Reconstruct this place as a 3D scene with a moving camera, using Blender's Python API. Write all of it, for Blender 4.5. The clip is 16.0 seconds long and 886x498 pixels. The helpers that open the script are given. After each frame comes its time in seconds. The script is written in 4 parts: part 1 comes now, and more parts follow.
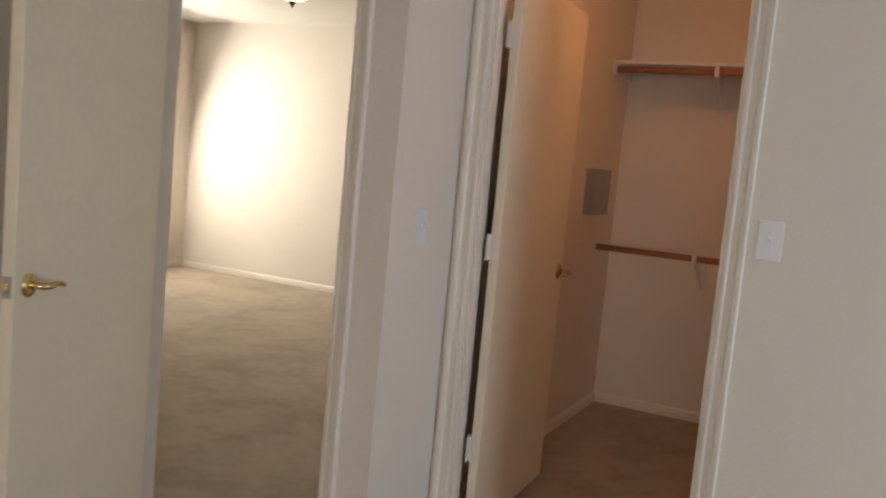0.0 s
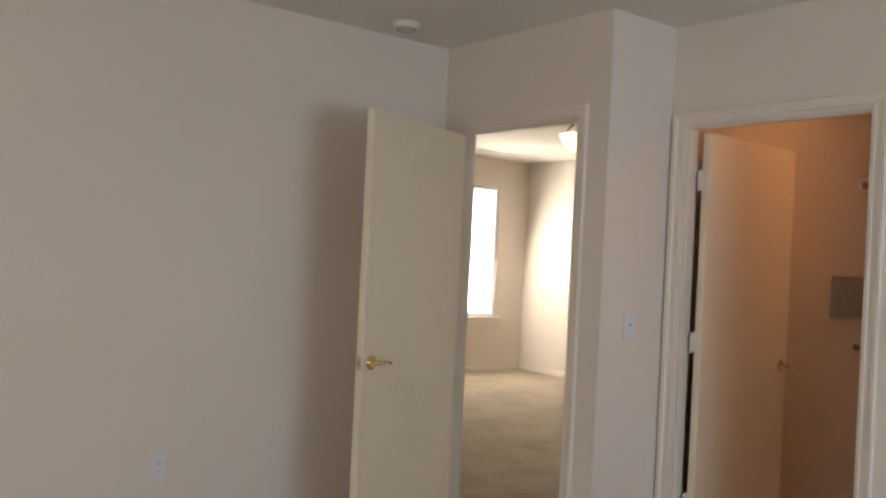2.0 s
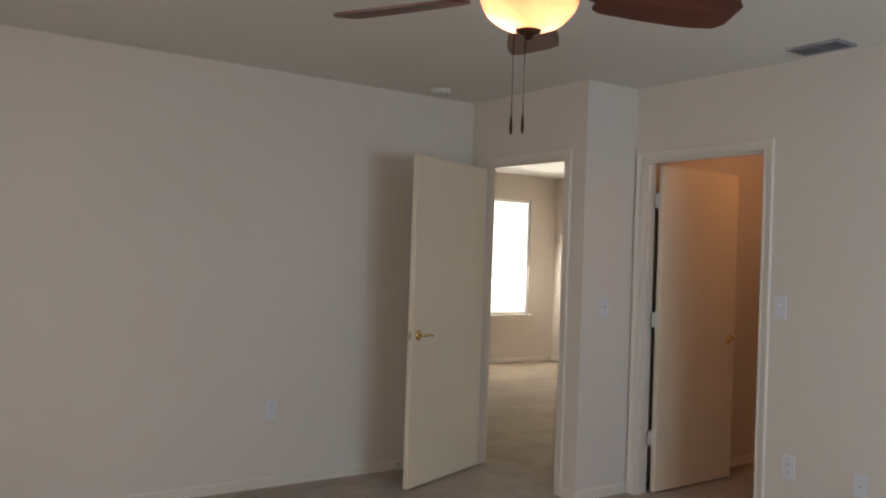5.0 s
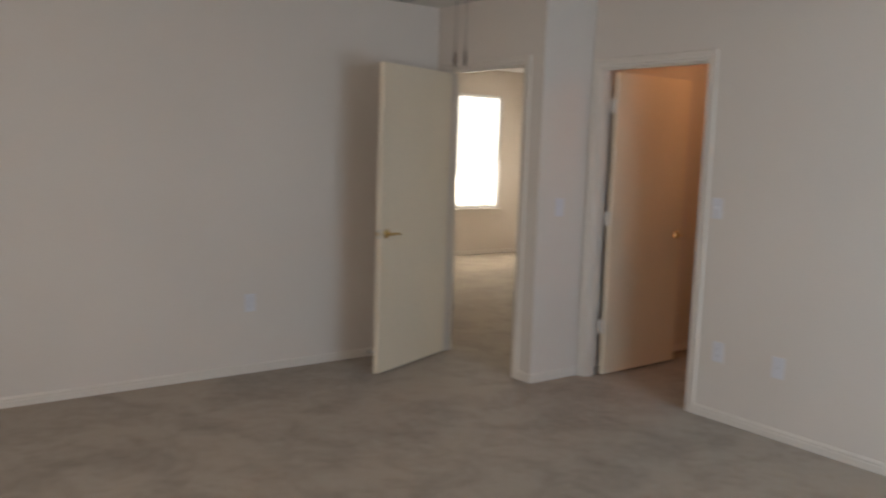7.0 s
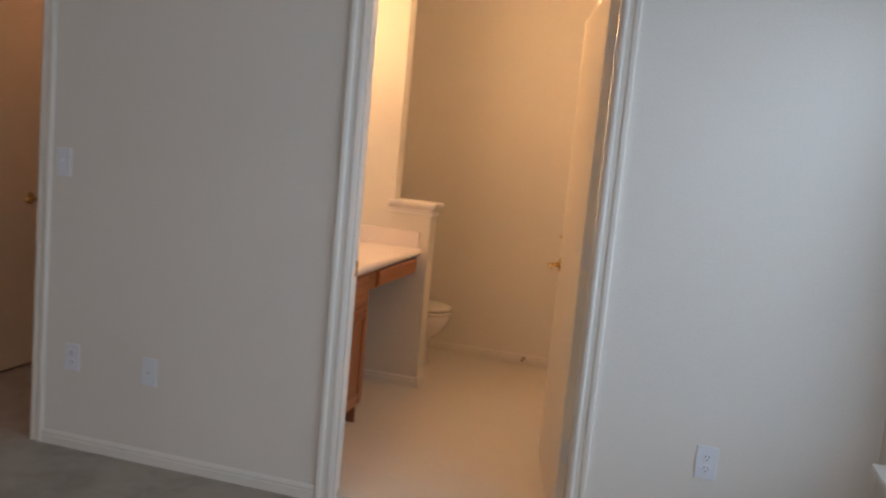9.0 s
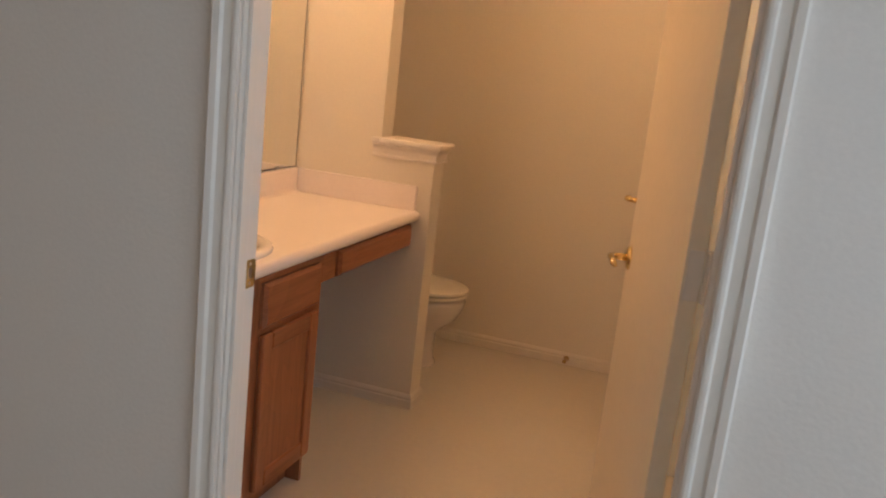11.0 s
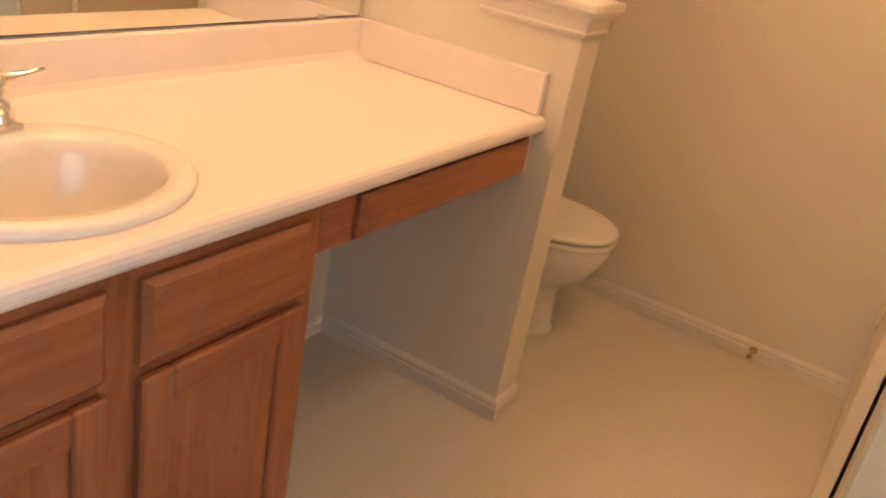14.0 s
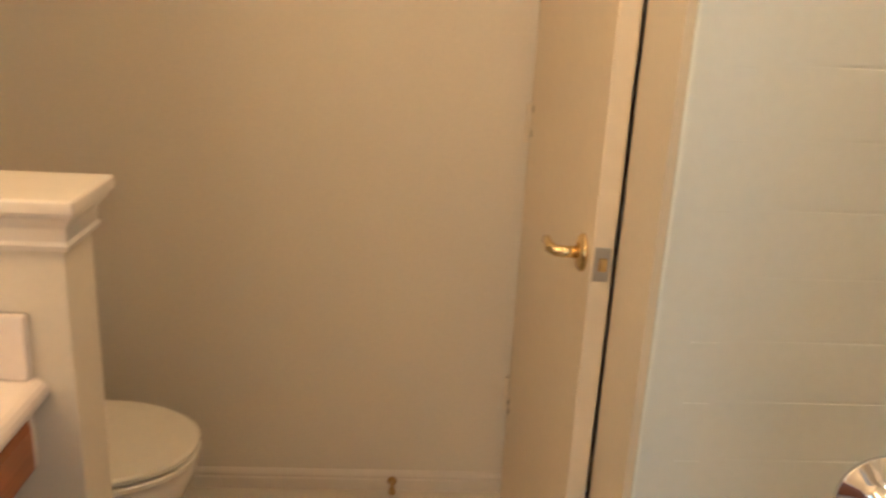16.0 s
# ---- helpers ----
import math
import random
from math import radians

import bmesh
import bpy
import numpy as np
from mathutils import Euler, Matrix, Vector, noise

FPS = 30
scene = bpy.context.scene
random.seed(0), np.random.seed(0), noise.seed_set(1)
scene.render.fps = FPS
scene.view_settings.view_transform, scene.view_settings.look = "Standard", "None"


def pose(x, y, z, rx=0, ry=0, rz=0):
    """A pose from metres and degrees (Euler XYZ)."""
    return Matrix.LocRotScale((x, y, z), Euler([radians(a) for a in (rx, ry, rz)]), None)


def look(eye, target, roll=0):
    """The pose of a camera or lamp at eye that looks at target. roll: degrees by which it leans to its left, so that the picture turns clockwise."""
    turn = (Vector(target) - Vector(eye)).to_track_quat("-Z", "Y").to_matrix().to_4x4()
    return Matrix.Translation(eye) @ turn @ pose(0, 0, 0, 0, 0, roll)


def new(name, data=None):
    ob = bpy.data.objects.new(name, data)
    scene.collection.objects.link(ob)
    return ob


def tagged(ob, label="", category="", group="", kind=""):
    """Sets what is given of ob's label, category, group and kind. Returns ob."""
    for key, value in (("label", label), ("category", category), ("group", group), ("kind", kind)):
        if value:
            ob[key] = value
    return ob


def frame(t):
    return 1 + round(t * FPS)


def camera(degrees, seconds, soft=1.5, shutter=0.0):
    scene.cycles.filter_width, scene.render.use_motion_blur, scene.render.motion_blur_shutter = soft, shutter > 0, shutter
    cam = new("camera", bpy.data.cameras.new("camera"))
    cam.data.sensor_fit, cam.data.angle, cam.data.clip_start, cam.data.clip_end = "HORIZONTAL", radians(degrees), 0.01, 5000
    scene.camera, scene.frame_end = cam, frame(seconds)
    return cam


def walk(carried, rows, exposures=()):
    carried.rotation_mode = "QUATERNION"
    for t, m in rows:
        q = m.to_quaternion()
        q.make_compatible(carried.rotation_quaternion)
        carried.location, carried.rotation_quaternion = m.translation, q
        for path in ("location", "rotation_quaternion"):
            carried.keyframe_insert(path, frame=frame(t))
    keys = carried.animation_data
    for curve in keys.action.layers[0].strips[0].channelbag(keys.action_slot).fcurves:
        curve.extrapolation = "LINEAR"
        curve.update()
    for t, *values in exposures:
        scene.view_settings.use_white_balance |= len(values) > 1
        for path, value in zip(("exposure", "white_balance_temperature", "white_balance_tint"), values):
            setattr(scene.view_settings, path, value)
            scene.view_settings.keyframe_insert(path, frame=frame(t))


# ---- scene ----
cam = camera(55.7, 16.0, 2.0, 0.35)

PATH = [
    (0, (0.377, -2.618, 1.362), (-0.514, -0.839, 1.16), 5.3),
    (0.5, (0.608, -2.808, 1.392), (-0.469, -1.136, 1.178), 5.0),
    (1, (0.925, -2.917, 1.399), (-0.361, -1.396, 1.225), 3.9),
    (1.5, (1.244, -3.01, 1.454), (-0.218, -1.651, 1.333), 3.1),
    (2, (1.483, -3.202, 1.451), (-0.084, -1.958, 1.453), 2.8),
    (2.5, (1.746, -3.293, 1.482), (0.076, -2.199, 1.594), 3.6),
    (3, (2.029, -3.314, 1.511), (0.273, -2.378, 1.71), 6.4),
    (3.5, (2.173, -3.366, 1.522), (0.397, -2.486, 1.789), 8.7),
    (4, (2.269, -3.568, 1.504), (0.568, -2.546, 1.755), 3.7),
    (4.5, (2.488, -3.839, 1.446), (0.854, -2.692, 1.569), 1.7),
    (4.7, (2.585, -3.913, 1.425), (0.958, -2.754, 1.5), 1.9),
    (6.8, (3.073, -4.183, 1.548), (1.403, -3.11, 1.305), 1.5),
    (7, (3.037, -4.129, 1.534), (1.448, -2.94, 1.288), 1.9),
    (7.5, (2.805, -3.89, 1.508), (1.526, -2.373, 1.258), 2.6),
    (8, (2.818, -3.627, 1.467), (1.813, -1.913, 1.24), 3.4),
    (8.5, (2.676, -3.41, 1.451), (1.982, -1.547, 1.23), 4.4),
    (9, (2.6, -2.956, 1.441), (2.078, -1.041, 1.195), 5.3),
    (9.2, (2.577, -2.772, 1.444), (2.101, -0.848, 1.179), 5.0),
    (11.3, (2.322, -1.225, 1.39), (1.637, 0.6, 0.941), 7.1),
    (11.5, (2.318, -1.108, 1.389), (1.578, 0.691, 0.923), 7.8),
    (12, (2.312, -0.853, 1.371), (1.425, 0.869, 0.875), 9.5),
    (12.5, (2.384, -0.565, 1.36), (1.273, 0.999, 0.795), 7.8),
    (13, (2.253, -0.36, 1.298), (1.121, 1.159, 0.659), 8.1),
    (13.5, (2.137, -0.242, 1.33), (1.098, 1.272, 0.538), 8.8),
    (14, (1.967, -0.121, 1.303), (1.097, 1.487, 0.491), 10.9),
    (14.5, (1.9, 0.013, 1.337), (1.146, 1.702, 0.575), 9.7),
    (15, (1.874, 0.192, 1.378), (1.267, 1.958, 0.663), 6.8),
    (15.5, (1.798, 0.37, 1.36), (1.474, 2.247, 0.75), 4.2),
    (16, (1.716, 0.511, 1.402), (1.83, 2.412, 0.794), 3.0),
]
walk(cam, [(t, look(eye, target, roll)) for t, eye, target, roll in PATH],
     [(0, 0.03, 6350, 10), (1.5, 0.08, 6450, 10), (2.2, -0.12, 6450, 10), (3, -0.48, 6500, 11), (3.5, -0.78, 6250, 8), (4.7, -0.45, 6150, 8), (7, -0.3, 6150, 9), (8, -0.46, 6250, 11), (8.5, -0.52, 5950, 9), (9, -0.74, 5850, 9), (11.5, -0.86, 6550, 11), (12.5, -0.75, 6850, 11), (13.5, -0.37, 6500, 10), (14.5, -0.29, 6100, 4), (15.2, -0.39, 5800, 0), (16, -0.42, 5150, -6)])

# ---- world, sun and exposure ----
H = 2.52          # ceiling of the bedroom, bath and walk-in closet
FARH = 2.60       # ceiling of the far room
T = 0.094         # wall thickness
OPEN = 2.06       # height of the door openings

world = bpy.data.worlds.new("world")
scene.world = world
world.use_nodes = True
wn, wl = world.node_tree.nodes, world.node_tree.links
sky = wn.new("ShaderNodeTexSky")
sky.sky_type = "NISHITA"
sky.sun_disc = False
sky.sun_elevation = radians(54)
sky.sun_rotation = radians(246)
wl.new(sky.outputs[0], wn["Background"].inputs[0])
wn["Background"].inputs[1].default_value = 0.12


def lamp(name, kind, m, energy, color, **settings):
    data = bpy.data.lights.new(name, kind)
    data.energy, data.color = energy, color
    for key, value in settings.items():
        if key == "size":
            data.size = value
        if key == "size_y":
            data.shape, data.size_y = "RECTANGLE", value
        if key == "radius":
            data.shadow_soft_size = value
        if key == "angle":
            data.angle = radians(value)
    ob = new(name, data)
    ob.matrix_world = m
    return ob


WARM = (1.0, 0.572, 0.265)
MX_LAMP = 0.80
SUN_WAY = Vector((1.0, 0.45, -1.50)).normalized()
sun = lamp("sun", "SUN", look((-12, 0, 12), Vector((-12, 0, 12)) + SUN_WAY), 4.0, (1.0, 0.95, 0.86), angle=0.5)
# daylight in the opening of the bedroom's east window and at the far room's window
lamp("window_light_east", "AREA", look((3.385, -1.08, 1.32), (0.0, -0.75, 0.6)), 37, (0.70, 0.86, 1.0), size=1.7, size_y=1.4)
# fill for the doorway walls, through a south window that is unseen and added
lamp("fill_light_south", "AREA", look((0.85, -5.46, 1.32), (0.6, 0.0, -0.4)), 41, (1.0, 0.92, 0.83), size=2.0, size_y=1.4)
lamp("window_light_far_room", "AREA", look((-6.10, 3.12, 1.46), (-3.3, 3.45, 0.4)), 78, (1.0, 0.93, 0.78), size=1.1, size_y=1.5)
# bulbs of the fixtures
for y in (0.58, 0.78, 0.98, 1.18):
    lamp("vanity_bulb", "POINT", pose(MX_LAMP, y, 2.08), 7.6, WARM, radius=0.05)
# unseen ceiling bulb, added to brighten the bathroom's back wall
lamp("bath_fill_bulb", "POINT", pose(1.90, 1.35, 2.42), 39, WARM, radius=0.07)
# whiter fill, also unseen, added over the tub surround
lamp("alcove_fill_bulb", "POINT", pose(2.58, 0.85, 2.44), 4.6, (1.0, 0.86, 0.70), radius=0.05)
lamp("closet_lamp", "POINT", pose(-0.10, 1.0, 2.38), 9.0, (1.0, 0.46, 0.20), radius=0.09)
lamp("fan_bulb", "POINT", pose(0.882, -2.484, 2.118), 3.2, (1.0, 0.72, 0.50), radius=0.014)
lamp("fan_bulb", "POINT", pose(0.932, -2.427, 2.128), 1.7, (1.0, 0.72, 0.50), radius=0.014)
lamp("far_bulb", "POINT", pose(-2.83, 1.49, 2.32), 36, (1.0, 0.75, 0.45), radius=0.03)


# ---- materials ----
def material(name, color, rough=0.6, metal=0.0, grain=None, tint=0.06, bump=0.0, fine=60.0, coarse=2.0, spec=0.5, emit=None, glow=0.0, coat=0.0):
    """A Principled surface with colour that wanders at two scales and a fine relief."""
    m = bpy.data.materials.new(name)
    m.use_nodes = True
    n, l = m.node_tree.nodes, m.node_tree.links
    p = n["Principled BSDF"]
    p.inputs["Roughness"].default_value = rough
    p.inputs["Metallic"].default_value = metal
    p.inputs["Specular IOR Level"].default_value = spec
    p.inputs["Coat Weight"].default_value = coat
    if emit:
        p.inputs["Emission Color"].default_value = (*emit, 1)
        p.inputs["Emission Strength"].default_value = glow
    c = n.new("ShaderNodeTexCoord")
    a = n.new("ShaderNodeTexNoise")
    a.inputs["Scale"].default_value, a.inputs["Detail"].default_value = coarse, 4
    b = n.new("ShaderNodeTexNoise")
    b.inputs["Scale"].default_value, b.inputs["Detail"].default_value = fine, 3
    l.new(c.outputs["Object"], a.inputs["Vector"])
    l.new(c.outputs["Object"], b.inputs["Vector"])
    add = n.new("ShaderNodeMath")
    add.operation = "ADD"
    l.new(a.outputs[0], add.inputs[0])
    l.new(b.outputs[0], add.inputs[1])
    ramp = n.new("ShaderNodeMapRange")
    ramp.inputs["From Min"].default_value, ramp.inputs["From Max"].default_value = 0.7, 1.3
    ramp.inputs["To Min"].default_value, ramp.inputs["To Max"].default_value = 1 - tint, 1 + tint
    l.new(add.outputs[0], ramp.inputs["Value"])
    mul = n.new("ShaderNodeVectorMath")
    mul.operation = "SCALE"
    mul.inputs[0].default_value = color
    l.new(ramp.outputs[0], mul.inputs["Scale"])
    l.new(mul.outputs[0], p.inputs["Base Color"])
    if bump:
        r = n.new("ShaderNodeBump")
        r.inputs["Strength"].default_value, r.inputs["Distance"].default_value = bump, 0.004
        l.new(b.outputs[0], r.inputs["Height"])
        l.new(r.outputs[0], p.inputs["Normal"])
    return m


def wood(name, dark, light, rough=0.42, along="Z", scale=1.0, figure=0.45):
    """Grained wood: long pores along one axis of the object over arched growth rings."""
    m = bpy.data.materials.new(name)
    m.use_nodes = True
    n, l = m.node_tree.nodes, m.node_tree.links
    p = n["Principled BSDF"]
    p.inputs["Roughness"].default_value = rough
    c = n.new("ShaderNodeTexCoord")
    g = n.new("ShaderNodeMapping")
    size = {"X": (1.2, 26, 26), "Y": (26, 1.2, 26), "Z": (26, 26, 1.2)}[along]
    g.inputs["Scale"].default_value = [v * scale for v in size]
    l.new(c.outputs["Object"], g.inputs["Vector"])
    a = n.new("ShaderNodeTexNoise")
    a.inputs["Scale"].default_value, a.inputs["Detail"].default_value, a.inputs["Distortion"].default_value = 1.0, 5, 2.2
    l.new(g.outputs[0], a.inputs["Vector"])
    fine = n.new("ShaderNodeTexNoise")
    fine.inputs["Scale"].default_value, fine.inputs["Detail"].default_value = 9.0, 2
    l.new(g.outputs[0], fine.inputs["Vector"])
    rings = n.new("ShaderNodeMapping")
    stretch = {"X": (0.22, 1, 1), "Y": (1, 0.22, 1), "Z": (1, 1, 0.22)}[along]
    rings.inputs["Scale"].default_value = stretch
    l.new(c.outputs["Object"], rings.inputs["Vector"])
    swirl = n.new("ShaderNodeTexNoise")
    swirl.inputs["Scale"].default_value, swirl.inputs["Detail"].default_value = 7.0, 1
    l.new(rings.outputs[0], swirl.inputs["Vector"])
    times = n.new("ShaderNodeMath")
    times.operation = "MULTIPLY"
    times.inputs[1].default_value = 14.0
    l.new(swirl.outputs[0], times.inputs[0])
    saw = n.new("ShaderNodeMath")
    saw.operation = "FRACT"
    l.new(times.outputs[0], saw.inputs[0])
    both = n.new("ShaderNodeMath")
    both.operation = "MULTIPLY_ADD"
    both.inputs[1].default_value = figure * 0.35
    l.new(saw.outputs[0], both.inputs[0])
    l.new(a.outputs[0], both.inputs[2])
    mix = n.new("ShaderNodeMath")
    mix.operation = "MULTIPLY_ADD"
    mix.inputs[1].default_value = 0.35
    l.new(fine.outputs[0], mix.inputs[0])
    l.new(both.outputs[0], mix.inputs[2])
    ramp = n.new("ShaderNodeValToRGB")
    ramp.color_ramp.elements[0].position, ramp.color_ramp.elements[0].color = 0.48, (*dark, 1)
    ramp.color_ramp.elements[1].position, ramp.color_ramp.elements[1].color = 0.94, (*light, 1)
    l.new(mix.outputs[0], ramp.inputs[0])
    l.new(ramp.outputs[0], p.inputs["Base Color"])
    r = n.new("ShaderNodeBump")
    r.inputs["Strength"].default_value, r.inputs["Distance"].default_value = 0.12, 0.002
    l.new(mix.outputs[0], r.inputs["Height"])
    l.new(r.outputs[0], p.inputs["Normal"])
    return m


def carpet_material(name, low, high):
    m = bpy.data.materials.new(name)
    m.use_nodes = True
    n, l = m.node_tree.nodes, m.node_tree.links
    p = n["Principled BSDF"]
    p.inputs["Roughness"].default_value = 0.95
    p.inputs["Specular IOR Level"].default_value = 0.1
    p.inputs["Sheen Weight"].default_value = 0.25
    c = n.new("ShaderNodeTexCoord")
    tread = n.new("ShaderNodeTexNoise")
    tread.inputs["Scale"].default_value, tread.inputs["Detail"].default_value, tread.inputs["Distortion"].default_value = 2.6, 5, 0.8
    tuft = n.new("ShaderNodeTexNoise")
    tuft.inputs["Scale"].default_value, tuft.inputs["Detail"].default_value = 190, 2
    patch = n.new("ShaderNodeTexNoise")
    patch.inputs["Scale"].default_value, patch.inputs["Detail"].default_value = 14, 4
    for x in (tread, tuft, patch):
        l.new(c.outputs["Object"], x.inputs["Vector"])
    s = n.new("ShaderNodeMath")
    s.operation = "MULTIPLY_ADD"
    s.inputs[1].default_value = 0.45
    l.new(patch.outputs[0], s.inputs[0])
    l.new(tread.outputs[0], s.inputs[2])
    s2 = n.new("ShaderNodeMath")
    s2.operation = "MULTIPLY_ADD"
    s2.inputs[1].default_value = 0.35
    l.new(tuft.outputs[0], s2.inputs[0])
    l.new(s.outputs[0], s2.inputs[2])
    ramp = n.new("ShaderNodeValToRGB")
    ramp.color_ramp.elements[0].position, ramp.color_ramp.elements[0].color = 0.62, (*low, 1)
    ramp.color_ramp.elements[1].position, ramp.color_ramp.elements[1].color = 1.0, (*high, 1)
    l.new(s2.outputs[0], ramp.inputs[0])
    l.new(ramp.outputs[0], p.inputs["Base Color"])
    r = n.new("ShaderNodeBump")
    r.inputs["Strength"].default_value, r.inputs["Distance"].default_value = 0.6, 0.008
    l.new(s2.outputs[0], r.inputs["Height"])
    l.new(r.outputs[0], p.inputs["Normal"])
    return m


def glass_material(name):
    m = bpy.data.materials.new(name)
    m.use_nodes = True
    p = m.node_tree.nodes["Principled BSDF"]
    p.inputs["Transmission Weight"].default_value = 1.0
    p.inputs["Roughness"].default_value = 0.02
    return m


WALL = material("wall_paint", (0.70, 0.632, 0.570), 0.72, bump=0.22, fine=95, coarse=1.1, tint=0.025, spec=0.3)
BATHWALL = material("bath_wall_paint", (0.70, 0.633, 0.530), 0.60, bump=0.22, fine=95, coarse=1.1, tint=0.025, spec=0.35)
CEIL = material("ceiling_texture", (0.72, 0.69, 0.64), 0.85, bump=0.5, fine=70, coarse=1.4, tint=0.03, spec=0.2)
TRIM = material("trim_gloss_paint", (0.715, 0.650, 0.582), 0.42, bump=0.015, fine=30, tint=0.02)
DOOR = material("door_cream_paint", (0.77, 0.67, 0.525), 0.42, bump=0.06, fine=45, tint=0.03)
CARPET = carpet_material("beige_carpet", (0.215, 0.165, 0.122), (0.34, 0.268, 0.198))
VINYL = material("sheet_vinyl", (0.60, 0.54, 0.465), 0.30, bump=0.03, fine=40, coarse=2, tint=0.03)
BRASS = material("polished_brass", (0.81, 0.63, 0.32), 0.16, 1.0, tint=0.08)
AGED = material("aged_brass", (0.42, 0.27, 0.12), 0.35, 1.0, tint=0.2, fine=120)
CHROME = material("chrome", (0.80, 0.80, 0.82), 0.08, 1.0, tint=0.03)
STEEL = material("brushed_nickel", (0.55, 0.53, 0.50), 0.32, 1.0, tint=0.06)
PLATE = material("white_plastic", (0.70, 0.685, 0.715), 0.35, tint=0.02)
SLOT = material("dark_slot", (0.03, 0.03, 0.03), 0.6, tint=0.1)
OAK = wood("honey_oak", (0.200, 0.066, 0.026), (0.315, 0.113, 0.046), 0.36, "Z", 0.55)
OAKY = wood("honey_oak_lengthwise", (0.200, 0.066, 0.026), (0.315, 0.113, 0.046), 0.36, "Y", 0.55)
OAKDARK = wood("oak_shadow_edge", (0.13, 0.04, 0.018), (0.22, 0.08, 0.03), 0.45)
ROD = wood("closet_rod_wood", (0.20, 0.085, 0.045), (0.36, 0.17, 0.09), 0.5, "X")
BLADE = wood("dark_walnut", (0.050, 0.013, 0.008), (0.15, 0.040, 0.024), 0.46, "X")
BRONZE = material("oiled_bronze", (0.055, 0.028, 0.02), 0.34, 0.7, tint=0.15)
LAMINATE = material("almond_laminate", (0.79, 0.695, 0.640), 0.33, bump=0.02, fine=80, coarse=5, tint=0.025)
PORCELAIN = material("white_porcelain", (0.76, 0.70, 0.65), 0.16, tint=0.015, coat=0.15)
SEAT = material("toilet_seat_plastic", (0.80, 0.755, 0.66), 0.22, tint=0.02)
RUBBER = material("dark_rubber", (0.05, 0.045, 0.04), 0.7, tint=0.1)
PANELGREY = material("grey_enamel", (0.27, 0.265, 0.25), 0.4, tint=0.05)
SURROUND = material("white_tub_surround", (0.76, 0.81, 0.83), 0.2, tint=0.02, coat=0.2)
BATHTRIM = material("bath_trim_paint", (0.70, 0.630, 0.545), 0.45, bump=0.02, fine=30, tint=0.03)
MIRROR = material("mirror_silver", (0.88, 0.90, 0.87), 0.012, 1.0, tint=0.004)


def bowl_material():
    """Amber glass that lets its bulbs shine through, cloudy like alabaster."""
    m = bpy.data.materials.new("alabaster_glass")
    m.use_nodes = True
    n, l = m.node_tree.nodes, m.node_tree.links
    p = n["Principled BSDF"]
    p.inputs["Base Color"].default_value = (0.85, 0.45, 0.2, 1)
    p.inputs["Roughness"].default_value = 0.25
    p.inputs["Emission Color"].default_value = (1.0, 0.25, 0.09, 1)
    p.inputs["Emission Strength"].default_value = 0.9
    c = n.new("ShaderNodeTexCoord")
    cloud = n.new("ShaderNodeTexNoise")
    cloud.inputs["Scale"].default_value, cloud.inputs["Detail"].default_value, cloud.inputs["Distortion"].default_value = 7.0, 3, 1.0
    l.new(c.outputs["Object"], cloud.inputs["Vector"])
    ramp = n.new("ShaderNodeValToRGB")
    ramp.color_ramp.elements[0].position, ramp.color_ramp.elements[0].color = 0.35, (0.70, 0.20, 0.10, 1)
    ramp.color_ramp.elements[1].position, ramp.color_ramp.elements[1].color = 0.65, (1.0, 0.40, 0.235, 1)
    l.new(cloud.outputs[0], ramp.inputs[0])
    t = n.new("ShaderNodeBsdfTranslucent")
    l.new(ramp.outputs[0], t.inputs[0])
    mix = n.new("ShaderNodeMixShader")
    mix.inputs[0].default_value = 0.72
    l.new(p.outputs[0], mix.inputs[1])
    l.new(t.outputs[0], mix.inputs[2])
    l.new(mix.outputs[0], n["Material Output"].inputs["Surface"])
    return m


BOWL = bowl_material()
FROST = material("lit_frosted_glass", (0.85, 0.78, 0.62), 0.3, tint=0.04, emit=(1.0, 0.80, 0.50), glow=2.6)
VENT = material("painted_grille", (0.30, 0.31, 0.34), 0.5, 0.2, tint=0.05)
GLASS = glass_material("window_glass")


# ---- builders ----
def finish(name, bm, mat, parent=None, label="", smooth=False):
    bmesh.ops.recalc_face_normals(bm, faces=bm.faces[:])
    me = bpy.data.meshes.new(name)
    bm.to_mesh(me)
    bm.free()
    me.materials.append(mat)
    if smooth:
        for f in me.polygons:
            f.use_smooth = True
    ob = new(name, me)
    if parent is not None:
        ob.parent = parent
    if label:
        ob["label"] = label
    return ob


part = finish


def thing(name, m, label, category, group="", kind=""):
    ob = new(name)
    ob.empty_display_size = 0.05
    ob.matrix_world = m
    return tagged(ob, label, category, group, kind)


def box(bm, x0, x1, y0, y1, z0, z1, bevel=0.0, segments=2, m=None):
    made = bmesh.ops.create_cube(bm, size=1)["verts"]
    for v in made:
        v.co = Vector(((x0 + x1) / 2 + v.co.x * (x1 - x0), (y0 + y1) / 2 + v.co.y * (y1 - y0), (z0 + z1) / 2 + v.co.z * (z1 - z0)))
    if bevel:
        edges = list({e for v in made for e in v.link_edges})
        out = bmesh.ops.bevel(bm, geom=edges, offset=bevel, segments=segments, profile=0.6, affect="EDGES")
        made = list({v for f in out["faces"] for v in f.verts} | {v for v in made if v.is_valid})
    if m is not None:
        bmesh.ops.transform(bm, matrix=m, verts=made)
    return made


def boxed(name, dims, mat, parent=None, bevel=0.0, label="", m=None, segments=2):
    bm = bmesh.new()
    box(bm, *dims, bevel=bevel, segments=segments)
    ob = finish(name, bm, mat, parent, label)
    if m is not None:
        ob.matrix_basis = m
    return ob


